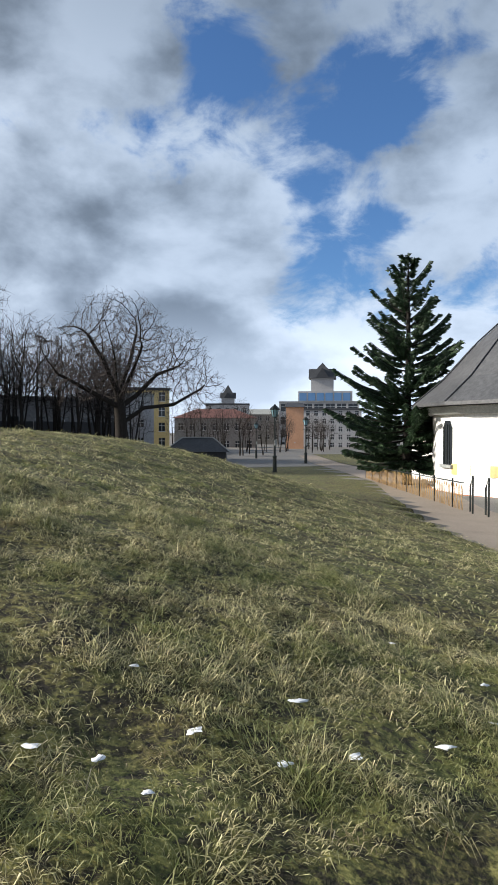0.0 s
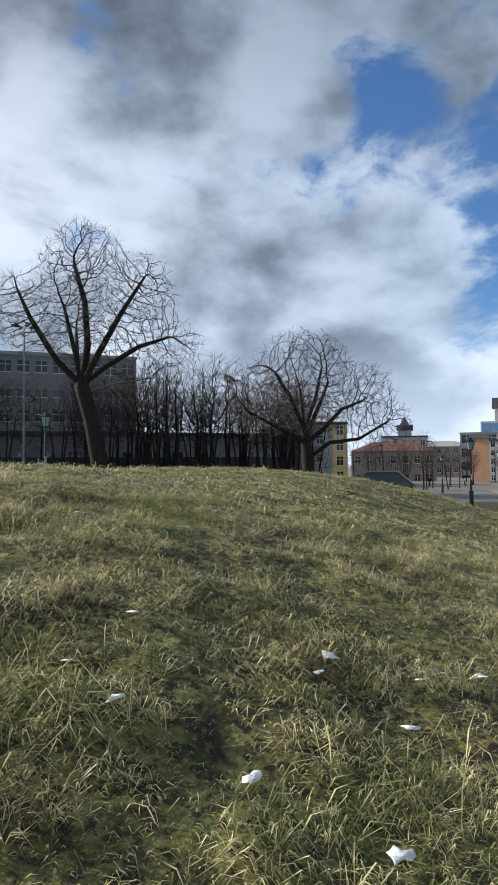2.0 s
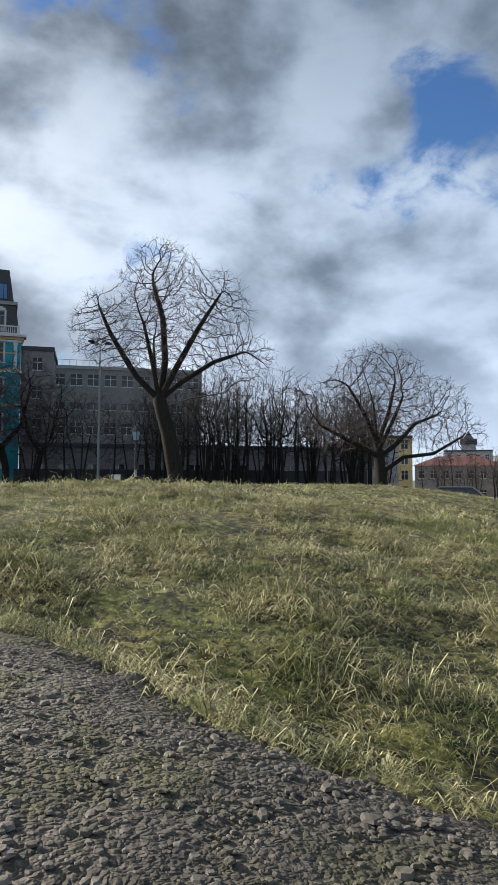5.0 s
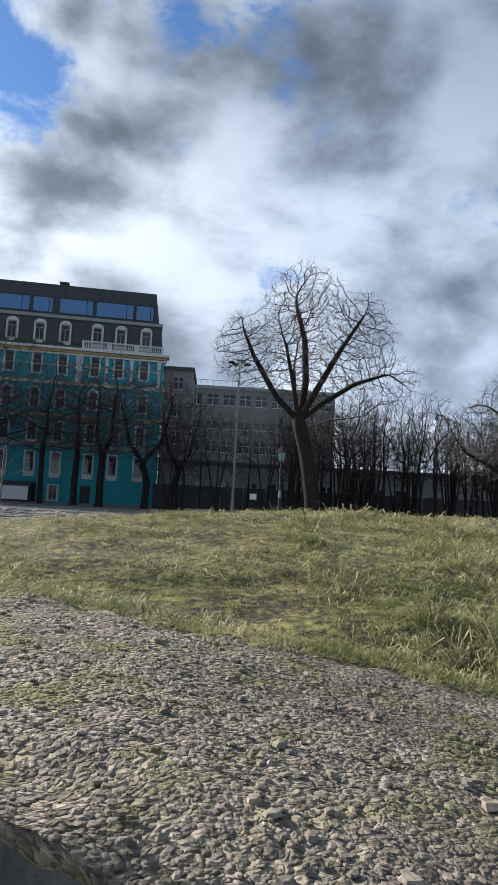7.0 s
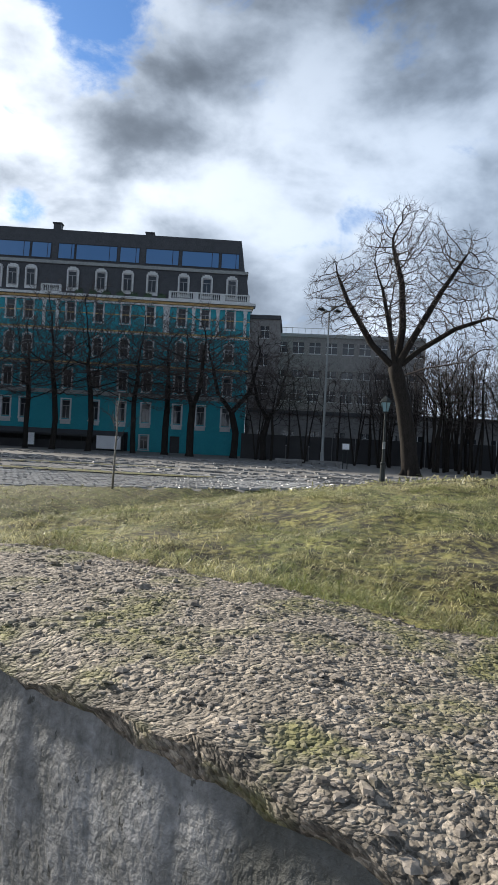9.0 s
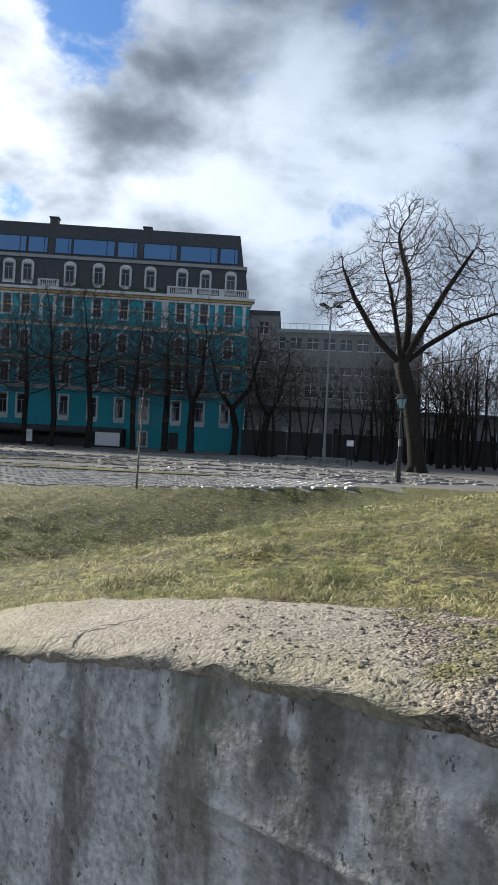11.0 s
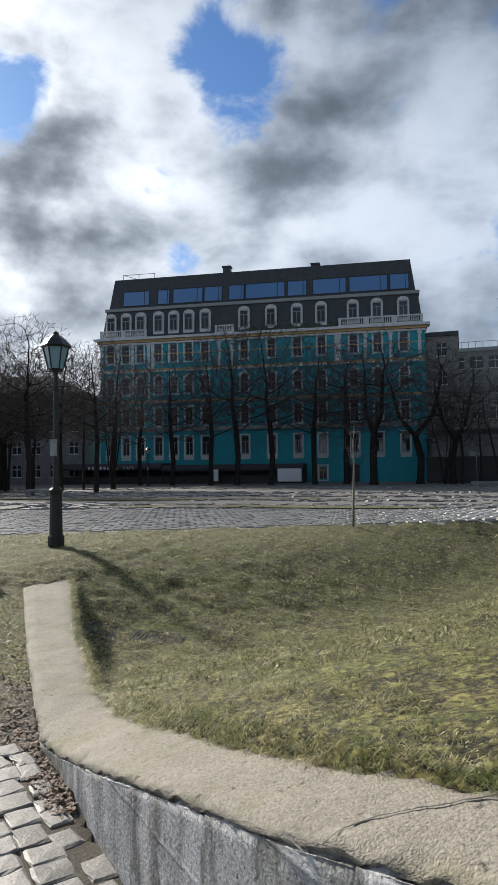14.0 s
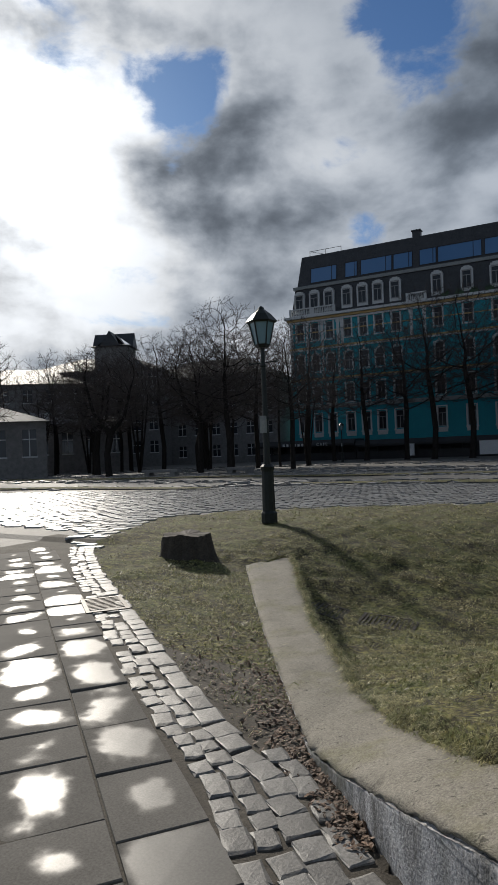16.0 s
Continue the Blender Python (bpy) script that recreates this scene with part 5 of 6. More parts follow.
# ---- lamps ----
def park_lamp(x, y, z, tall, group="park lamps"):
    l = thing("street_lamp", "black cast-iron park lamp with a six-sided lantern", "street lamp", (x, y, z), group=group)
    k = tall / 4.3
    g = Geo()
    g.lathe([(0.17, -0.1), (0.17, 0.1), (0.14, 0.14), (0.125, 0.95), (0.14, 1.0), (0.15, 1.05), (0.1, 1.1)], 10)
    g.ob("base", IRON, l)
    g = Geo()
    g.lathe([(0.075, 1.08), (0.065, 2.0), (0.08, 2.02), (0.08, 2.08), (0.06, 2.1), (0.05, 3.1), (0.075, 3.13), (0.05, 3.2), (0.045, 3.5)], 10)
    g.ob("pole", IRON, l)
    g = Geo()
    g.tube([(-0.3, 0, 3.2), (0.3, 0, 3.2)], [0.015, 0.015], 5)
    g.tube([(-0.3, 0, 3.2), (-0.34, 0, 3.2)], [0.03, 0.03], 5)
    g.tube([(0.3, 0, 3.2), (0.34, 0, 3.2)], [0.03, 0.03], 5)
    g.ob("ladder_bar", IRON, l)
    g = Geo()
    g.lathe([(0.12, 3.5), (0.14, 3.55), (0.15, 3.58)], 6)
    g.ob("lantern_base", IRON, l)
    g = Geo()
    g.lathe([(0.145, 3.58), (0.25, 4.03)], 6)
    g.ob("glass", LAMPGLASS, l, "greenish lantern glass")
    for j in range(6):
        a = 2 * math.pi * (j + 0.5) / 6
        g = Geo()
        g.tube([(0.152 * math.cos(a), 0.152 * math.sin(a), 3.56), (0.262 * math.cos(a), 0.262 * math.sin(a), 4.04)], [0.016, 0.016], 4)
        g.ob("glazing_bar", IRON, l)
    g = Geo()
    g.lathe([(0.30, 4.02), (0.33, 4.05), (0.2, 4.2), (0.07, 4.3), (0.06, 4.34), (0.02, 4.37)], 6)
    g.ob("cap", IRON, l)
    l.scale = (k, k, k)
    g = Geo()
    g.box(-0.06, 0.06, -0.13, -0.05, 1.75, 2.1)
    g.ob("junction_box", BELT, l)
    return l


park_lamp(-9.87, 13.08, 0.14, 4.1)
park_lamp(4.0, 30.17, -0.12, 3.85)
park_lamp(27.8, 32.34, -1.3, 4.15)
park_lamp(41.1, 46.1, -1.74, 4.3)
park_lamp(45.1, 60.0, -1.86, 4.2)
park_lamp(-34.5, 66.0, -0.42, 4.2)


def flood_mast():
    m = thing("light_mast", "tall grey lighting mast with four lamp heads", "street lamp", (2.87, 66.18, -0.42))
    g = Geo()
    g.lathe([(0.2, -0.2), (0.2, 1.2), (0.15, 1.25), (0.08, 15.1)], 8)
    g.ob("pole", BELT, m)
    for k in range(4):
        a = math.pi / 2 * k + 0.4
        g = Geo()
        g.tube([(0, 0, 15.0), (0.75 * math.cos(a), 0.75 * math.sin(a), 15.2)], [0.04, 0.04], 5)
        o = g.ob("arm", BELT, m)
        g = Geo()
        c, s = math.cos(a), math.sin(a)
        g.tube([(0.5 * c, 0.5 * s, 15.15), (0.8 * c, 0.8 * s, 15.25), (1.25 * c, 1.25 * s, 15.2)], [0.1, 0.2, 0.1], 6)
        g.ob("lamp_head", IRON, o)


flood_mast()


# ---- trees ----
def grow(rng, crown, p, d, length, r, depth, deepest, up=0.05, spread=0.75, bend=0.16, kids=5, thin=0.004):
    """One twig and, by turns, its side twigs."""
    n = 3
    pts, q, v = [Vector(p)], Vector(p), Vector(d).normalized()
    for k in range(n):
        v = (v + Vector((rng.gauss(0, bend), rng.gauss(0, bend), rng.gauss(0, bend) + up))).normalized()
        q = q + v * (length / n)
        pts.append(q.copy())
    crown.tube(pts, [max(thin, r * (1 - 0.64 * k / n)) for k in range(n + 1)], 3, False)
    if depth == deepest:
        return
    for k in range(kids):
        t = 0.25 + 0.75 * (k + rng.random()) / kids
        i = min(n - 1, int(t * n))
        side = v.cross(Vector((rng.gauss(0, 1), rng.gauss(0, 1), rng.gauss(0, 1)))).normalized()
        ang = spread * rng.uniform(0.6, 1.25)
        grow(rng, crown, pts[i].lerp(pts[i + 1], t * n - i), v * math.cos(ang) + side * math.sin(ang), length * rng.uniform(0.36, 0.6), r * 0.5, depth + 1, deepest, up, spread, bend, kids, thin)


def crown_points(rng, blobs, n):
    """Points spread through the blobs (middle, radii), denser towards their skin."""
    size = np.array([b[1][0] * b[1][1] * b[1][2] for b in blobs])
    pick = rng.choice(len(blobs), n, p=size / size.sum())
    d = rng.normal(0, 1, (n, 3))
    d /= np.linalg.norm(d, axis=1, keepdims=True)
    return np.array([b[0] for b in blobs], float)[pick] + d * np.array([b[1] for b in blobs], float)[pick] * (rng.random((n, 1)) ** 0.42)


def branch_out(stems, points, reach, kill, step, rng, rise=0.0, rounds=110):
    """Nodes that grow from the stems towards the points, each point pulling its nearest node."""
    pos, parent = [], []
    for stem in stems:
        last = -1
        for p in stem:
            at = next((i for i, q in enumerate(pos) if np.linalg.norm(q - p) < 1e-6), None)
            if at is None:
                pos.append(np.array(p, float))
                parent.append(last)
                at = len(pos) - 1
            last = at
    pos = np.array(pos)
    near, dist = np.zeros(len(points), int), np.full(len(points), 1e9)
    alive, fresh = np.ones(len(points), bool), np.arange(len(pos))
    for _ in range(rounds):
        new_pos = pos[fresh]
        gap = (points**2).sum(1)[:, None] + (new_pos**2).sum(1)[None] - 2 * points @ new_pos.T
        best = gap.argmin(1)
        least = np.sqrt(np.maximum(0, gap[np.arange(len(points)), best]))
        closer = least < dist
        near = np.where(closer, fresh[best], near)
        dist = np.where(closer, least, dist)
        keep = dist > kill
        points, near, dist, alive = points[keep], near[keep], dist[keep], alive[keep]
        pull = alive & (dist < reach)
        if not pull.any():
            break
        way = points[pull] - pos[near[pull]]
        way /= np.linalg.norm(way, axis=1, keepdims=True)
        total = np.zeros((len(pos), 3))
        np.add.at(total, near[pull], way)
        who = np.unique(near[pull])
        d = total[who]
        d /= np.linalg.norm(d, axis=1, keepdims=True) + 1e-9
        d = d + rng.normal(0, 0.13, d.shape) + np.array([0, 0, rise])
        d /= np.linalg.norm(d, axis=1, keepdims=True)
        fresh = np.arange(len(pos), len(pos) + len(who))
        parent += who.tolist()
        pos = np.concatenate([pos, pos[who] + d * step])
    return pos, parent


def tree(name, label, at, stems, blobs, seed, count, base_r, step=0.4, reach=3.0, kill=0.75, tip=0.008, twigs=3, twig=0.45, rise=0.04):
    """A bare tree: given stems, limbs grown into the blobs of its crown, twigs at their ends."""
    rng = np.random.default_rng(seed)
    t = thing(name, label, "tree", at)
    pos, parent = branch_out(stems, crown_points(rng, blobs, count), reach, kill, step, rng, rise)
    n = len(pos)
    kids = [[] for _ in range(n)]
    for i, p in enumerate(parent):
        if p >= 0:
            kids[p].append(i)
    load = np.zeros(n)
    for i in range(n - 1, -1, -1):
        load[i] = sum(load[k] for k in kids[i]) if kids[i] else 1.0
    top = load.max()
    path = np.zeros(n)
    for i in range(n):
        if parent[i] >= 0:
            path[i] = path[parent[i]] + np.linalg.norm(pos[i] - pos[parent[i]])
    rad = np.maximum(tip, base_r * (load / top) ** (1 / 2.2) * (1 - 0.5 * (path / path.max()) ** 1.2))
    trunk, crown = Geo(), Geo()
    heads = [(-1, i) for i in range(n) if parent[i] < 0]
    while heads:
        before, i = heads.pop()
        chain = ([before] if before >= 0 else []) + [i]
        while kids[i]:
            order = sorted(kids[i], key=lambda k: -load[k])
            heads += [(i, k) for k in order[1:]]
            i = order[0]
            chain.append(i)
        r = [rad[k] for k in chain]
        if before >= 0:
            r[0] = min(r[0], r[1] * 1.15)
        r[-1] = tip * 0.6
        if len(chain) < 2:
            continue
        thick = r[0] > base_r * 0.2
        (trunk if thick else crown).tube([Vector(pos[k]) for k in chain], r, 9 if before < 0 else 6 if thick else 3, False)
    for i in range(n):
        if rad[i] > max(base_r * 0.07, tip * 2.2) or parent[i] < 0:
            continue
        v = pos[i] - pos[parent[i]]
        v /= np.linalg.norm(v) + 1e-9
        for k in range(twigs if not kids[i] else max(1, twigs - 1)):
            d = v * 0.8 + rng.normal(0, 0.36, 3) + np.array([0, 0, 0.12])
            d /= np.linalg.norm(d)
            ln = twig * rng.uniform(0.45, 1.25)
            a = np.cross(d, rng.normal(0, 1, 3))
            a /= np.linalg.norm(a) + 1e-9
            b = np.cross(d, a)
            w = tip * 0.75
            mid = pos[i] + d * ln * 0.5 + rng.normal(0, 0.07 * ln, 3)
            k0 = len(crown.v)
            for c, q in ((pos[i], w), (mid, w * 0.8)):
                for u in range(3):
                    e = c + (a * math.cos(2.094 * u) + b * math.sin(2.094 * u)) * q
                    crown.v.append((e[0], e[1], e[2]))
            e = pos[i] + d * ln
            crown.v.append((e[0], e[1], e[2]))
            crown.f += [(k0 + u, k0 + (u + 1) % 3, k0 + 3 + (u + 1) % 3, k0 + 3 + u) for u in range(3)] + [(k0 + 3 + u, k0 + 3 + (u + 1) % 3, k0 + 6) for u in range(3)]
    r0 = rad[0]
    for k in range(6):
        a = 6.283 * k / 6 + 0.3
        c, e = math.cos(a), math.sin(a)
        base = stems[0][0]
        trunk.tube([(base[0] + c * r0 * 0.55, base[1] + e * r0 * 0.55, base[2] + r0 * 2.2), (base[0] + c * r0 * 0.95, base[1] + e * r0 * 0.95, base[2] + r0 * 0.7), (base[0] + c * r0 * 1.6, base[1] + e * r0 * 1.6, base[2] - 0.1)], [r0 * 0.3, r0 * 0.34, r0 * 0.3], 5, False)
    trunk.ob("trunk", BARK, t, smooth=True)
    crown.ob("crown", TWIG, t, "bare twigs")
    return t


def way(*pts):
    """A stem through the given points, in short steps."""
    out = []
    for a, b in zip(pts, pts[1:]):
        m = max(1, round((Vector(b) - Vector(a)).length / 0.6))
        out += [tuple(Vector(a).lerp(Vector(b), k / m)) for k in range(m)]
    return out + [tuple(pts[-1])]


def plant_trees():
    # the tall old tree: leaning trunk, forks at about seven metres
    foot, fork = (-0.35, 0, -0.3), (-1.75, 0, 7.3)
    trunk_line = way(foot, (-0.6, 0, 2.2), (-1.1, 0, 5.0), fork)
    tree("old_tree", "tall old bare tree with a leaning dark trunk", (8.55, 47.3, -0.3),
         [trunk_line, way(fork, (-3.4, 0.3, 9.0), (-5.2, 0.5, 12.0), (-6.0, 0.4, 13.8)), way(fork, (-2.3, -0.6, 9.8), (-3.0, -1.0, 12.6)), way(fork, (-1.3, 0.4, 10.2), (-1.5, 0.5, 13.4), (-2.2, 0.7, 16.0)), way(fork, (-0.6, -0.3, 9.6), (1.0, -0.5, 12.6), (2.6, -0.6, 15.2)), way(fork, (0.0, 0.6, 8.8), (2.4, 0.8, 10.4), (4.6, 0.6, 11.2)), way(trunk_line[-2], (0.6, 0.9, 7.6), (3.4, 1.2, 8.2)), way(fork, (-1.9, 1.8, 9.5), (-1.9, 3.2, 12.0))],
         [((-1.6, 0.2, 14.6), (3.4, 3.6, 4.6)), ((-5.4, 0.3, 12.2), (3.0, 2.8, 3.0)), ((2.2, 0, 13.4), (3.0, 3.2, 3.9)), ((4.4, 0.5, 10.6), (2.9, 2.6, 2.2)), ((-1.4, 0.4, 11.2), (4.2, 3.6, 2.4))],
         4, 6500, 0.6, 0.3, 2.6, 0.42, 0.012, 3, 0.7)
    # the broad oak on the slope
    foot, fork = (0, 0, -0.3), (-0.1, 0, 3.9)
    trunk_line = way(foot, (0.05, 0, 2.0), fork, (-0.35, 0, 6.0), (-0.5, 0.1, 8.0))
    tree("oak_tree", "broad bare oak with a few withered leaves", (23.75, 46.8, -0.85),
         [trunk_line, way(fork, (-1.6, -0.3, 4.6), (-3.6, -0.5, 5.5), (-5.0, -0.4, 6.2)), way(fork, (1.4, 0.3, 4.9), (3.2, 0.5, 6.6), (5.2, 0.5, 7.4)), way(trunk_line[5], (1.6, -0.6, 3.9), (4.0, -0.9, 4.2), (6.6, -0.8, 5.6)), way(trunk_line[9], (0.9, 0.4, 7.4), (1.5, 0.6, 9.6)), way(trunk_line[9], (-1.6, -0.4, 7.4), (-2.8, -0.5, 9.2)), way(trunk_line[8], (-0.2, 1.8, 6.6), (-0.2, 3.4, 8.4)), way(trunk_line[8], (0.2, -1.8, 6.6), (0.2, -3.4, 8.2))],
         [((-0.4, 0, 8.8), (4.2, 4.2, 4.0)), ((-4.2, -0.3, 7.0), (3.2, 3.2, 2.9)), ((4.0, 0.2, 7.6), (3.8, 3.6, 3.0)), ((6.0, -0.4, 5.6), (3.0, 2.6, 2.0)), ((-1.0, 0, 6.6), (5.0, 4.2, 2.4))],
         9, 6000, 0.5, 0.29, 2.6, 0.4, 0.0115, 3, 0.7, 0.02)
    kinds = [tree("bare_tree", "slender bare winter tree", (0, 0, 0), [way((0, 0, -0.2), (0.1, 0, 3.0), (0.0, 0.1, 6.0))], [((0, 0, 6.2), (1.5, 1.5, 3.4))], 21, 620, 0.11, 0.36, 2.4, 0.44, 0.014, 2, 0.8, 0.14),
             tree("bare_tree", "many-stemmed bare winter tree", (0, 0, 0), [way((0, 0, -0.2), (-0.5, 0.1, 3.0), (-0.9, 0.1, 5.0)), way((0.05, 0, -0.2), (0.5, -0.2, 3.0), (0.9, -0.3, 5.4)), way((0, 0.05, -0.2), (0.1, 0.6, 3.4), (0.1, 0.9, 5.6))], [((-0.9, 0, 6.0), (1.3, 1.5, 2.8)), ((0.9, 0, 6.2), (1.3, 1.5, 2.8))], 22, 680, 0.09, 0.36, 2.4, 0.44, 0.014, 2, 0.8, 0.14),
             tree("bare_tree", "bare winter tree with rising limbs", (0, 0, 0), [way((0, 0, -0.2), (0.0, 0.1, 2.6), (0.15, 0, 4.4))], [((0, 0, 6.6), (2.3, 2.3, 3.4))], 23, 760, 0.14, 0.38, 2.6, 0.48, 0.014, 2, 0.85, 0.12)]
    tall = tree("street_tree", "bare street tree before the teal house", (0, 0, 0), [way((0, 0, -0.2), (0.15, 0, 2.2), (0.0, 0.1, 4.2), (-0.3, 0, 6.5))], [((0, 0, 8.4), (4.0, 4.0, 4.2)), ((0.8, 0, 6.2), (4.2, 4.0, 2.4))], 31, 2200, 0.22, 0.38, 3.0, 0.5, 0.014, 3, 0.7, 0.05)
    tall2 = tree("street_tree", "bare spreading street tree", (0, 0, 0), [way((0, 0, -0.2), (-0.1, 0, 2.0), (0.3, 0, 3.6)), way((0.3, 0, 3.6), (1.4, 0.3, 5.0), (2.0, 0.3, 7.4)), way((0.3, 0, 3.6), (-1.0, -0.3, 5.2), (-1.6, -0.2, 7.6))], [((0.2, 0, 7.4), (4.6, 4.4, 3.8)), ((0.0, 0, 5.4), (4.4, 4.0, 1.8))], 37, 2200, 0.28, 0.38, 3.0, 0.5, 0.014, 3, 0.7, 0.04)
    rng = random.Random(77)

    def put(src, x, y, s, keep=[]):
        m = pose(x, y, float(level(x, y)) - 0.02, 0, 0, rng.uniform(0, 360))
        if src.name not in keep:
            keep.append(src.name)
            o = src
            o.matrix_basis = m
        else:
            o = copy_thing(src, m)
        o.scale = (s, s, s)

    # the dense belt behind the mound
    for k in range(58):
        put(kinds[k % 3], 8.0 + k * 0.4 + rng.uniform(-0.5, 0.5), 60 + rng.uniform(-3, 10), rng.uniform(0.95, 1.25))
    for k in range(9):
        put(kinds[k % 3], 33 + k * 2.2 + rng.uniform(-0.8, 0.8), 66 + rng.uniform(-3, 10), rng.uniform(0.5, 0.75))
    for k in range(26):
        put(kinds[k % 3], 40 + k * 2.1, 64 + k * 1.5 + rng.uniform(-4, 8), rng.uniform(0.5, 0.78))
    for k in range(8):
        put(kinds[(k + 1) % 3], -4.0 + k * 1.7, 69 + rng.uniform(-2, 4), rng.uniform(0.95, 1.15))
    for x, y, s in ((-37.5, 70, 1.15), (-33.5, 70, 1.25), (-29.2, 71, 1.3), (-26.0, 70.5, 1.45), (-22.2, 71, 1.45), (-17.5, 72, 1.35)):
        put(tall, x, y, s)
    for x, y, s in ((-11.0, 70.5, 1.45), (-14.2, 73, 1.35), (-6.5, 72.5, 1.4), (-3.2, 71.5, 1.2)):
        put(tall2, x, y, s)
    for x, y, s in ((-32.3, 42.5, 1.05), (-35.5, 43.0, 0.95), (-29.4, 47, 0.95)):
        put(tall, x, y, s)
    for x, y, s in ((-39.5, 37.0, 0.9), (-44.0, 40.0, 0.95), (-46.5, 42.0, 0.9), (-38.0, 46.0, 1.05), (-42, 52, 1.1), (-48.5, 45.5, 1.0)):
        put(tall2, x, y, s)
    for k in range(14):
        put(kinds[k % 3], -58 + k * 1.9 + rng.uniform(-0.6, 0.6), 36 + k * 1.2 + rng.uniform(0, 7), rng.uniform(0.9, 1.2))
    for x, y, s in ((-46.0, 30.0, 0.9), (-36.0, 52.0, 1.05), (-50.0, 50.0, 1.0), (-54.0, 44.0, 0.95), (-43.0, 47.0, 1.0), (-33.0, 56.0, 1.1), (-40.0, 58.0, 1.15)):
        put(tall, x, y, s)


plant_trees()


def spruce():
    rng = random.Random(3)
    t = thing("spruce", "dark green spruce with ragged drooping boughs", "tree", (25.85, 19.7, -1.22))
    tr = Geo()
    h = 10.15
    tr.tube([(0, 0, -0.1), (0.02, 0, 3), (0.05, 0, 7), (0.0, 0, h)], [0.22, 0.17, 0.09, 0.015], 7)
    tr.ob("trunk", BARK, t, smooth=True)
    g = Geo()
    boughs = Geo()
    z = 1.1
    while z < h - 0.2:
        f = (z - 1.1) / (h - 1.1)
        reach = (3.3 * (1 - f) ** 0.9 * min(1.0, 0.72 + f * 2.0)) * (1 + 0.22 * math.sin(z * 5.1)) + 0.12
        for k in range(max(5, int(9 * (1 - f)) + 4)):
            a = rng.uniform(0, 6.28)
            ln = reach * rng.choice((rng.uniform(0.35, 0.7), rng.uniform(0.75, 1.1), rng.uniform(0.9, 1.2)))
            pts = []
            for j in range(6):
                q = j / 5
                droop = -0.38 * q * (1 - f) + 0.6 * q * q * (0.5 + 0.5 * f) + f * 0.5 * q
                pts.append(Vector((math.cos(a) * ln * q, math.sin(a) * ln * q, z + ln * droop)))
            boughs.tube(pts, [0.035 * (1 - f * 0.6) * (1.05 - j / 5) + 0.006 for j in range(6)], 3, False)
            m = int(ln * 84) + 14
            for j in range(m):
                q = rng.uniform(0.12, 1.0) ** 0.8
                i = min(4, int(q * 5))
                p = pts[i].lerp(pts[i + 1], q * 5 - i)
                w = a + rng.choice((-1, 1)) * rng.uniform(0.1, 1.1)
                sl = rng.uniform(0.12, 0.34) * (1.15 - 0.4 * q)
                tip = p + Vector((math.cos(w) * sl, math.sin(w) * sl, -rng.uniform(0.02, 0.22) * (1 - 0.6 * f)))
                d = (tip - p).normalized()
                sd = d.cross(Vector((rng.gauss(0, 0.4), rng.gauss(0, 0.4), 1))).normalized() * 0.022
                mid = p.lerp(tip, 0.5)
                g.add([p - sd * 0.4, p + sd * 0.4, mid + sd, tip, mid - sd], [(0, 1, 2, 4), (4, 2, 3)])
                dn = Vector((0, 0, -rng.uniform(0.03, 0.09)))
                g.add([p, tip, mid + dn], [(0, 1, 2)])
        z += 0.19 + 0.16 * f
    boughs.ob("boughs", BARK, t)
    g.ob("needles", NEEDLE, t, "dense dark green needles")


spruce()


def sapling():
    rng = random.Random(12)
    t = thing("sapling", "thin young tree with a pale stem", "tree", (-5.01, 19.42, float(level(-5.01, 19.42))))
    tr, cr = Geo(), Geo()
    tr.tube([(0, 0, -0.1), (0.02, 0, 0.8), (0.05, 0, 1.6), (0.04, 0, 2.2), (0.08, 0, 2.75)], [0.035, 0.03, 0.025, 0.016, 0.007], 6)
    for k in range(9):
        z = 1.35 + 0.14 * k
        a = k * 2.4
        grow(rng, cr, (0.04, 0, z), (math.cos(a), math.sin(a), 1.1), 0.85 - 0.05 * k, 0.01, 2, 3, 0.05, 0.6, 0.1, 4, 0.004)
    tr.ob("trunk", BIRCHY, t, smooth=True)
    cr.ob("crown", TWIG, t)


sapling()


def stump():
    rng = random.Random(8)
    s = thing("tree_stump", "old split tree stump cut low", "tree stump", (-9.2, 9.75, float(level(-9.2, 9.75))))
    g = Geo()
    n = 44
    prof = [(0.42, -0.1), (0.36, 0.08), (0.33, 0.26), (0.32, 0.33)]
    for r, z in prof:
        for j in range(n):
            a = 6.283 * j / n
            rr = r * (1 + 0.1 * math.sin(a * 3 + 1) + 0.09 * abs(math.sin(a * 5.5)) - 0.05 + 0.012 * rng.gauss(0, 1))
            g.v.append((rr * math.cos(a) * 1.1, rr * math.sin(a), z + (0.015 * math.sin(a * 4) + 0.004 * rng.gauss(0, 1) if z > 0.3 else 0)))
    for i in range(3):
        for j in range(n):
            a, b = i * n + j, i * n + (j + 1) % n
            g.f.append((a, b, b + n, a + n))
    g.v.append((0, 0, 0.315))
    for j in range(n):
        g.f.append((3 * n + j, 3 * n + (j + 1) % n, 4 * n))
    g.ob("wood", STUMP, s)


stump()


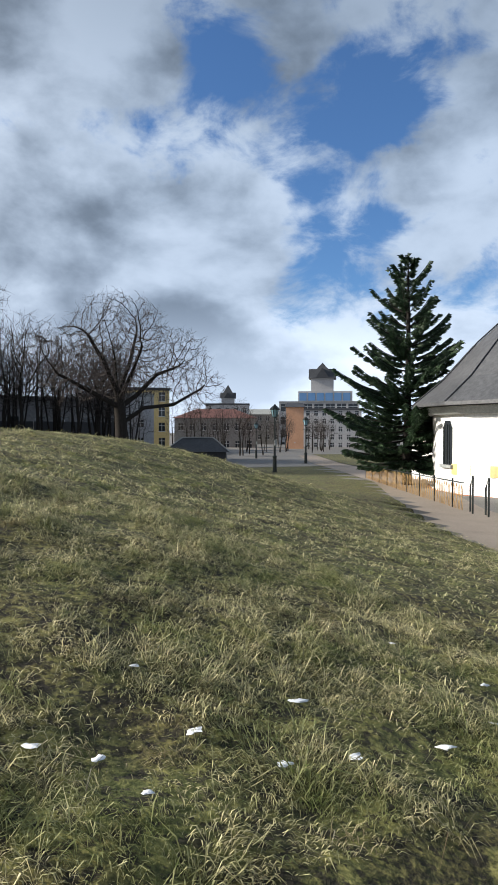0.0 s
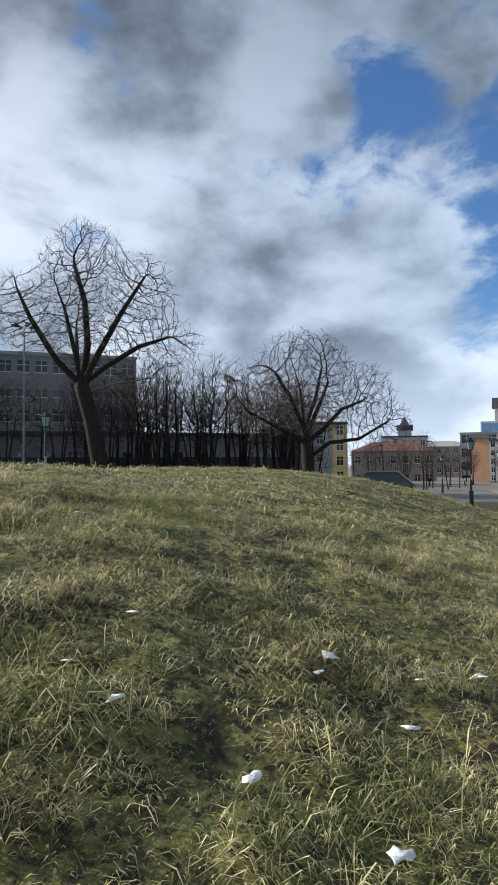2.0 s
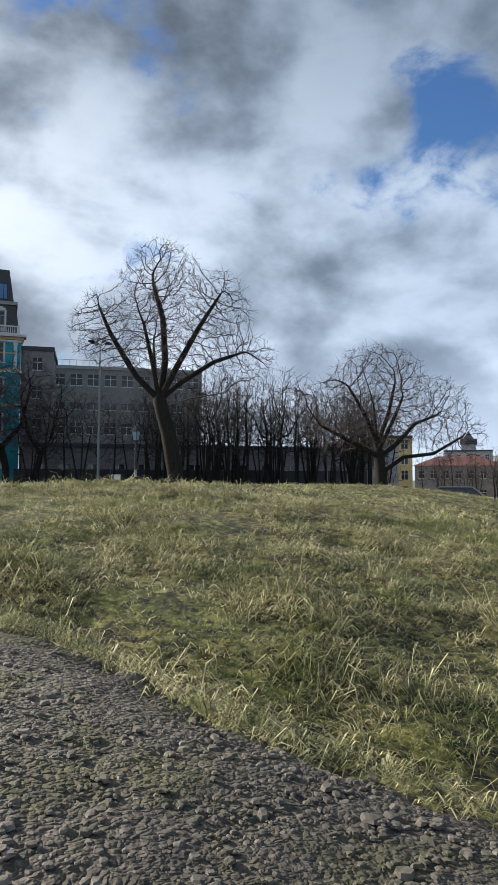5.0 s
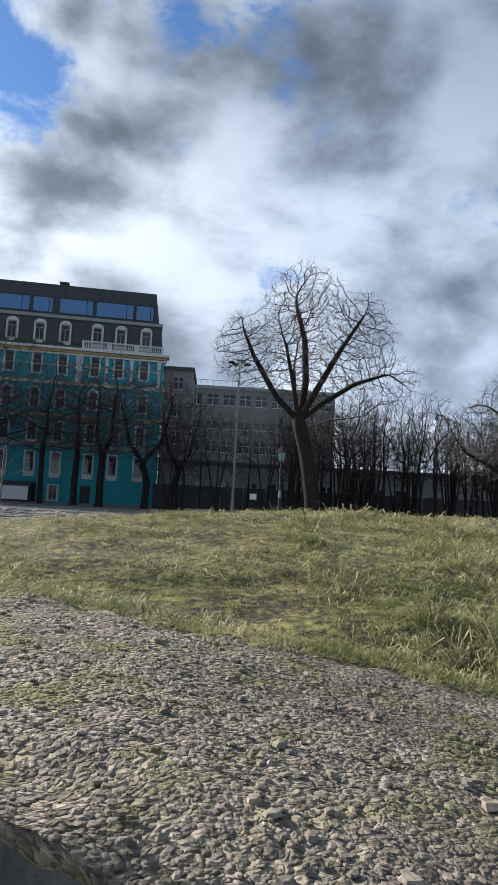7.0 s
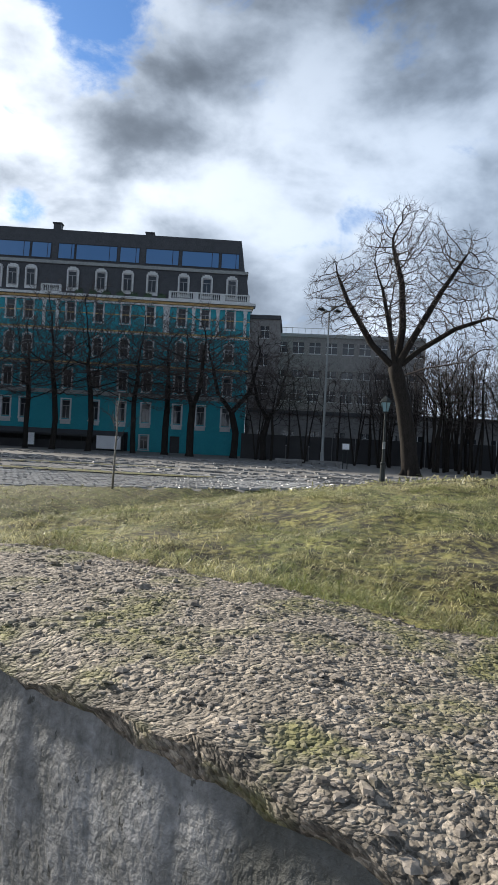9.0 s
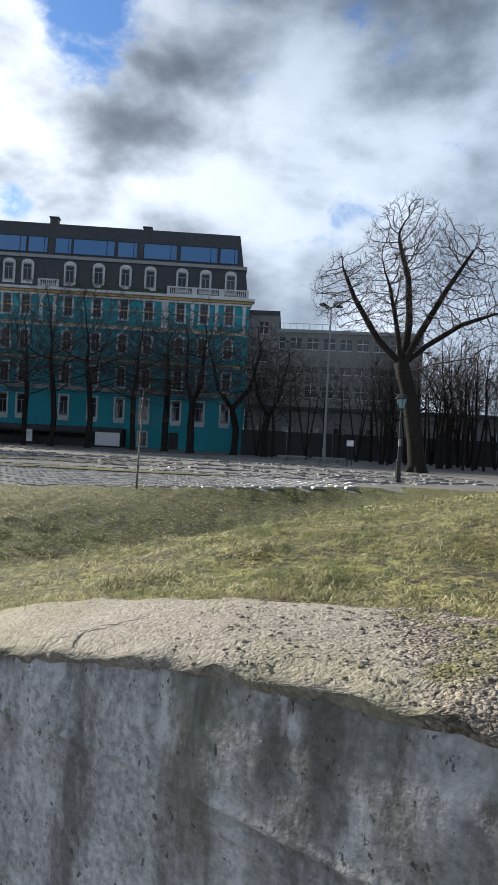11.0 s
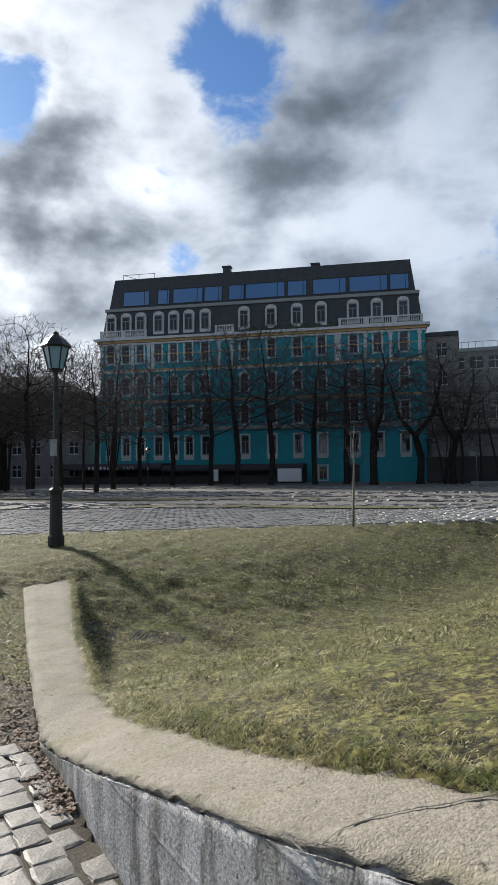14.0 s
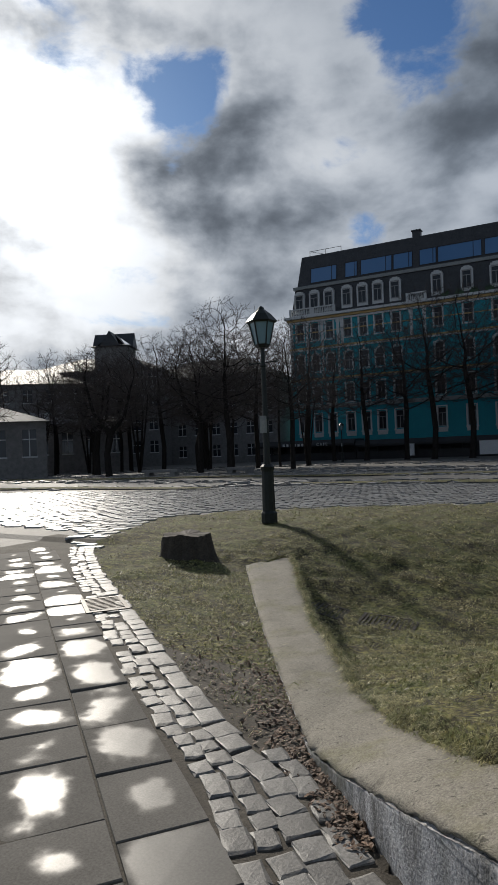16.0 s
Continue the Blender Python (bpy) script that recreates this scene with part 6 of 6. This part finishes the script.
def grating(name, label, at, turn, w, d, n, tilt=0.0):
    t = thing(name, label, "drain grate", at, turn)
    gx = float(level(at[0] + 0.3, at[1]) - level(at[0] - 0.3, at[1])) / 0.6
    gy = float(level(at[0], at[1] + 0.3) - level(at[0], at[1] - 0.3)) / 0.6
    t.matrix_basis = Matrix.Translation(at) @ Vector((0, 0, 1)).rotation_difference(Vector((-gx, -gy, 1))).to_matrix().to_4x4() @ Matrix.Rotation(radians(turn), 4, "Z") if tilt else t.matrix_basis
    g = Geo()
    g.box(-w / 2, w / 2, -d / 2, -d / 2 + 0.04, -0.03, 0.012)
    g.box(-w / 2, w / 2, d / 2 - 0.04, d / 2, -0.03, 0.012)
    g.box(-w / 2, -w / 2 + 0.04, -d / 2 + 0.04, d / 2 - 0.04, -0.03, 0.012)
    g.box(w / 2 - 0.04, w / 2, -d / 2 + 0.04, d / 2 - 0.04, -0.03, 0.012)
    g.ob("frame", GRATE, t)
    g = Geo()
    g.box(-w / 2 + 0.04, w / 2 - 0.04, -d / 2 + 0.04, d / 2 - 0.04, -0.06, -0.035)
    g.ob("pit", BLACK, t)
    for k in range(n):
        g = Geo()
        x = -w / 2 + 0.04 + (w - 0.08) * (k + 0.5) / n
        g.box(x - 0.012, x + 0.012, -d / 2 + 0.04, d / 2 - 0.04, -0.03, 0.008)
        g.ob("bar", GRATE, t)


grating("drain_grate", "rusty iron grate lying in the sunk lawn", (-6.05, 9.75, float(level(-6.05, 9.75) + bumps_at(np.array([-6.05]), np.array([9.75]))[0]) + 0.0), 10, 0.7, 0.5, 11, 1.0)
grating("drain_grate", "rusty iron grate beside the wall in the lawn", (-6.85, 9.6, float(level(-6.85, 9.6) + bumps_at(np.array([-6.85]), np.array([9.6]))[0]) + 0.0), 10, 0.6, 0.46, 9, 1.0)
grating("gully_grate", "iron gully grate set among the setts", (-7.85, 6.83, 0.0), -36, 0.62, 0.42, 9)


# ---- snow crumbs ----
def snow():
    rng = random.Random(14)
    spots = [(4.75, 0.85), (5.17, 0.72), (5.38, 0.71), (6.03, 0.77), (4.79, 0.68), (5.02, 0.9), (5.43, 1.0), (5.01, 1.25), (6.2, 1.38), (5.73, 0.71), (6.32, 1.02), (3.56, 1.75), (3.03, 1.54), (3.13, 1.27), (3.69, 1.13), (4.1, 1.65), (3.38, 1.54), (3.51, 3.02), (3.46, 1.34), (4.02, 1.55), (4.17, 1.34), (4.31, 1.52), (4.62, 0.92), (3.89, 0.93), (4.55, 1.59)]
    for x, y in spots:
        s = rng.uniform(0.008, 0.017)
        g = Geo()
        k = 9
        for r, z in ((1.0, -0.02), (0.85, 0.2), (0.4, 0.32)):
            for j in range(k):
                a = 6.283 * j / k
                q = s * r * rng.uniform(0.45, 1.6)
                g.v.append((q * 1.5 * math.cos(a), q * math.sin(a), s * z))
        for i in range(2):
            for j in range(k):
                a, b = i * k + j, i * k + (j + 1) % k
                g.f.append((a, b, b + k, a + k))
        g.f.append(tuple(2 * k + j for j in range(k)))
        o = g.ob("snow_patch", SNOW, smooth=True)
        o.matrix_basis = pose(x, y, float(level(x, y) + bumps_at(x, y)) + 0.02, rng.uniform(-14, 14), rng.uniform(-14, 14), rng.uniform(0, 360))
        tagged(o, "small leftover crumb of snow in the grass", "snow", "snow crumbs")


snow()


# ---- plaza of wet stones ----
def box_stones(centres, sizes, turns, heights, jitter, rng):
    """Joined low stones, five faces each, as arrays."""
    n = len(centres)
    q = np.array([(-1, -1), (1, -1), (1, 1), (-1, 1)], float) / 2
    low = np.repeat(q[None], n, 0) * sizes[:, None, :]
    high = low * 0.86
    low = low + rng.normal(0, jitter, low.shape)
    high = high + rng.normal(0, jitter, high.shape)
    c, s = np.cos(turns)[:, None], np.sin(turns)[:, None]

    def spin(p):
        return np.stack([p[..., 0] * c - p[..., 1] * s, p[..., 0] * s + p[..., 1] * c], -1) + centres[:, None, :2]

    lo, hi = spin(low), spin(high)
    zl, zh = centres[:, 2:3] - 0.06, centres[:, 2:3] + heights[:, None] + rng.normal(0, jitter * 0.5, (n, 4))
    v = np.concatenate([np.dstack([lo, np.broadcast_to(zl, (n, 4))[..., None]]), np.dstack([hi, zh[..., None]])], 1)
    i = np.arange(n)[:, None] * 8
    f = np.concatenate([i + k for k in ([4, 5, 6, 7], [0, 1, 5, 4], [1, 2, 6, 5], [2, 3, 7, 6], [3, 0, 4, 7])])
    return v.reshape(-1, 3), f


def plaza():
    rng = np.random.default_rng(4)
    x, y = np.meshgrid(np.arange(-34, 13, 0.42), np.arange(8, 31, 0.27))
    x = x + 0.21 * (np.arange(x.shape[0])[:, None] % 2) + rng.normal(0, 0.02, x.shape)
    x, y = x.ravel(), y.ravel()
    th = 0.42
    rx, ry = x * math.cos(th) - (y - 16) * math.sin(th), 16 + x * math.sin(th) + (y - 16) * math.cos(th)
    rim = np.interp(rx, RX, RY, left=9.0)
    kerb = np.interp(rx, [-40, -12.6, -11.2], [14.0, 10.6, 9.3])
    ok = ~is_lawn(rx, ry) & (ry > np.where(rx < -11.0, kerb, rim)) & (ry < 24 + rx * 0.35 + 8) & (ry < 33) & (rx > -38) & (rx < 1.5 + rng.normal(0, 0.7, rx.shape))
    rx, ry = rx[ok], ry[ok]
    n = len(rx)
    v, f = box_stones(np.stack([rx, ry, level(rx, ry)], -1), np.stack([np.full(n, 0.39), np.full(n, 0.245)], -1) * rng.uniform(0.92, 1.02, (n, 1)), th + rng.normal(0, 0.02, n), rng.normal(0.02, 0.004, n), 0.006, rng)
    stuff_mesh("plaza_paving", v, f, COBBLE, "wet grey stone paving of the plaza", "paving", smooth=False)
    # rubble rows of old foundations, with grass between
    C, S, T, H = [], [], [], []
    for y0, dens, wide in ((27.0, 9, 0.9), (31.0, 10, 1.6), (36.0, 9, 1.8), (42.0, 9, 2.4), (50.0, 8, 3.0), (60.0, 6, 3.5)):
        for k in range(int(95 * dens)):
            x = rng.uniform(-62, 9 if y0 < 45 else 4)
            y = y0 + 0.10 * x + 1.6 * math.sin(x * 0.11 + y0) + rng.normal(0, wide * 0.4)
            if is_lawn(x, y) or y < np.interp(x, RX, RY, left=17) + 2.5:
                continue
            C.append((x, y, float(level(x, y)) + 0.0))
            S.append((rng.uniform(0.25, 0.6), rng.uniform(0.18, 0.4)))
            T.append(rng.normal(0.1, 0.35))
            H.append(rng.uniform(0.02, 0.08))
    v, f = box_stones(np.array(C), np.array(S), np.array(T), np.array(H), 0.03, rng)
    stuff_mesh("rubble_rows", v, f, RUBBLE, "low rows of pale rubble stones on the plaza", "stones")
    # grass strips between the rows
    for a, b, y0, w in ((-40, -19, 21.0, 1.5), (-17, -3, 26.2, 1.5), (-30, -6, 33.0, 1.6), (-50, -26, 30.0, 2.0)):
        rows = []
        for k in range(60):
            x = a + (b - a) * k / 59
            y = y0 + 0.12 * (x - a) + 0.5 * math.sin(x * 0.4)
            half = w / 2 * math.sin(math.pi * (k + 0.5) / 60) ** 0.5
            rows.append([(x, y + half * q, float(level(x, y)) + 0.06 + 0.03 * (1 - q * q)) for q in (-1, -0.3, 0.3, 1)])
        v = [p for r in rows for p in r]
        f = [(i * 4 + j, i * 4 + 4 + j, i * 4 + 5 + j, i * 4 + j + 1) for i in range(59) for j in range(3)]
        stuff_mesh("grass_strip", v, f, THATCH, "narrow strip of short grass between stone rows", "grass", "structure")


plaza()


def low_blocks():
    for x, y, w in ((-33.8, 36.5, 3.0), (-29.2, 39.5, 2.0), (3.0, 61.0, 3.0), (-0.3, 61.5, 2.6)):
        b = thing("stone_bench", "low dark stone block seat", "bench", (x, y, float(level(x, y))), 5, "low seats")
        g = Geo()
        g.box(-w / 2, w / 2, -0.3, 0.3, 0.28, 0.46)
        g.ob("seat", GREYWALL, b)
        for k in (-1, 1):
            g = Geo()
            g.box(k * w * 0.36 - 0.2, k * w * 0.36 + 0.2, -0.25, 0.25, -0.1, 0.28)
            g.ob("leg", GREYWALL, b)


low_blocks()


# ---- footway: slabs and setts ----
def piece(name, sx, sy, sz, seed, lump, mat, chamfer=0.008):
    """A stone about its top's middle, with chamfered uneven edges."""
    rng = random.Random(seed)
    g = Geo()
    c = chamfer
    rings = [(1.0, -sz), (1.0, -c * 0.7), (1 - 2 * c / min(sx, sy), 0.0)]
    for f, z in rings:
        for x, y in ((-1, -1), (0, -1), (1, -1), (1, 0), (1, 1), (0, 1), (-1, 1), (-1, 0)):
            g.v.append((x * sx / 2 * f + rng.gauss(0, lump) * (z > -sz), y * sy / 2 * f + rng.gauss(0, lump) * (z > -sz), z + rng.gauss(0, lump * 0.2) * (z > -sz)))
    for i in range(2):
        for j in range(8):
            a, b = i * 8 + j, i * 8 + (j + 1) % 8
            g.f.append((a, b, b + 8, a + 8))
    g.v.append((0, 0, 0.0015))
    for j in range(8):
        g.f.append((16 + j, 16 + (j + 1) % 8, 24))
    me = bpy.data.meshes.new(name)
    me.from_pydata(g.v, [], g.f)
    me.materials.append(mat)
    return me


def footway():
    rng = random.Random(6)
    pave = thing("pavement", "footway of wet grey slabs edged with granite setts", "pavement", kind="structure")
    kx, ky = np.array(KX), np.array(KY)

    def course(off, x0, x1, step, meshes, name, gap_chance=0.0, jitter=0.012, z=0.0):
        """Stones along the kerb line, set off sideways from it."""
        s = [0.0]
        for i in range(1, len(kx)):
            s.append(s[-1] + math.hypot(kx[i] - kx[i - 1], ky[i] - ky[i - 1]))
        d = 0.0
        while d < s[-1]:
            x, y = float(np.interp(d, s, kx)), float(np.interp(d, s, ky))
            xa, ya = float(np.interp(d + 0.3, s, kx)), float(np.interp(d + 0.3, s, ky))
            t = math.atan2(ya - y, xa - x)
            w = step * rng.uniform(0.82, 1.2)
            if x0 < x < x1 and rng.random() >= gap_chance:
                px, py = x + math.sin(t) * off, y - math.cos(t) * off
                o = new(name, rng.choice(meshes))
                o.parent = pave
                o.matrix_basis = pose(px + rng.gauss(0, jitter), py + rng.gauss(0, jitter), float(walk_level(px)) + z + rng.gauss(0, 0.003), rng.gauss(0, 0.9), rng.gauss(0, 0.9), math.degrees(t) + rng.gauss(0, 3)) @ Matrix.Diagonal((w / step * 0.93, rng.uniform(0.9, 1.05), 1, 1))
            d += w
    setts = [piece("sett", 0.158, 0.112, 0.12, k, 0.004, SETT) for k in range(6)]
    kerbs = [piece("kerb_sett", 0.175, 0.145, 0.16, 20 + k, 0.005, SETT) for k in range(5)]
    course(0.075, -11.3, -1.0, 0.17, kerbs, "kerb_sett", 0.0, 0.008, 0.004)
    course(0.21, -11.3, -1.5, 0.158, setts, "sett", 0.04)
    course(0.325, -11.3, -2.5, 0.158, setts, "sett", 0.05)
    course(-0.06, -4.7, -1.5, 0.16, setts, "sett", 0.1, 0.015, 0.0)
    # slabs in rows along the kerb's straight run
    u = Vector((-0.82, 0.572, 0))
    v = Vector((-0.572, -0.82, 0))
    o0 = Vector((-5.87, 5.27, 0))
    slabs = [piece("slab", 1.0, 1.0, 0.08, 40 + k, 0.0012, SLAB, 0.008) for k in range(4)]
    row, off = 0, 0.0
    while off < 4.2:
        width = rng.uniform(0.34, 0.46)
        d = -10.5 + rng.uniform(0, 0.5)
        while d < 11.0:
            ln = rng.uniform(0.38, 0.66)
            c = o0 + u * (d + ln / 2) + v * (off + width / 2)
            ends = [c - v * width / 2 + u * ln / 2 * q for q in (-1, 1)]
            room = min((float(np.interp(e.x, kx, ky)) - e.y) * 0.8 - 0.385 for e in ends)
            cut = max(0.0, -room)
            c, wide = c + v * cut / 2, width - cut
            if wide > 0.1 and c.x > -12:
                m = rng.choice(slabs)
                o = new("slab", m)
                o.parent = pave
                a = math.degrees(math.atan2(u.y, u.x))
                o.matrix_basis = pose(c.x, c.y, float(walk_level(c.x)) + rng.gauss(0, 0.003), rng.gauss(0, 0.35), rng.gauss(0, 0.35), a) @ Matrix.Diagonal((ln - 0.012, wide - 0.012, 1, 1))
            d += ln
        off += width
        row += 1


footway()
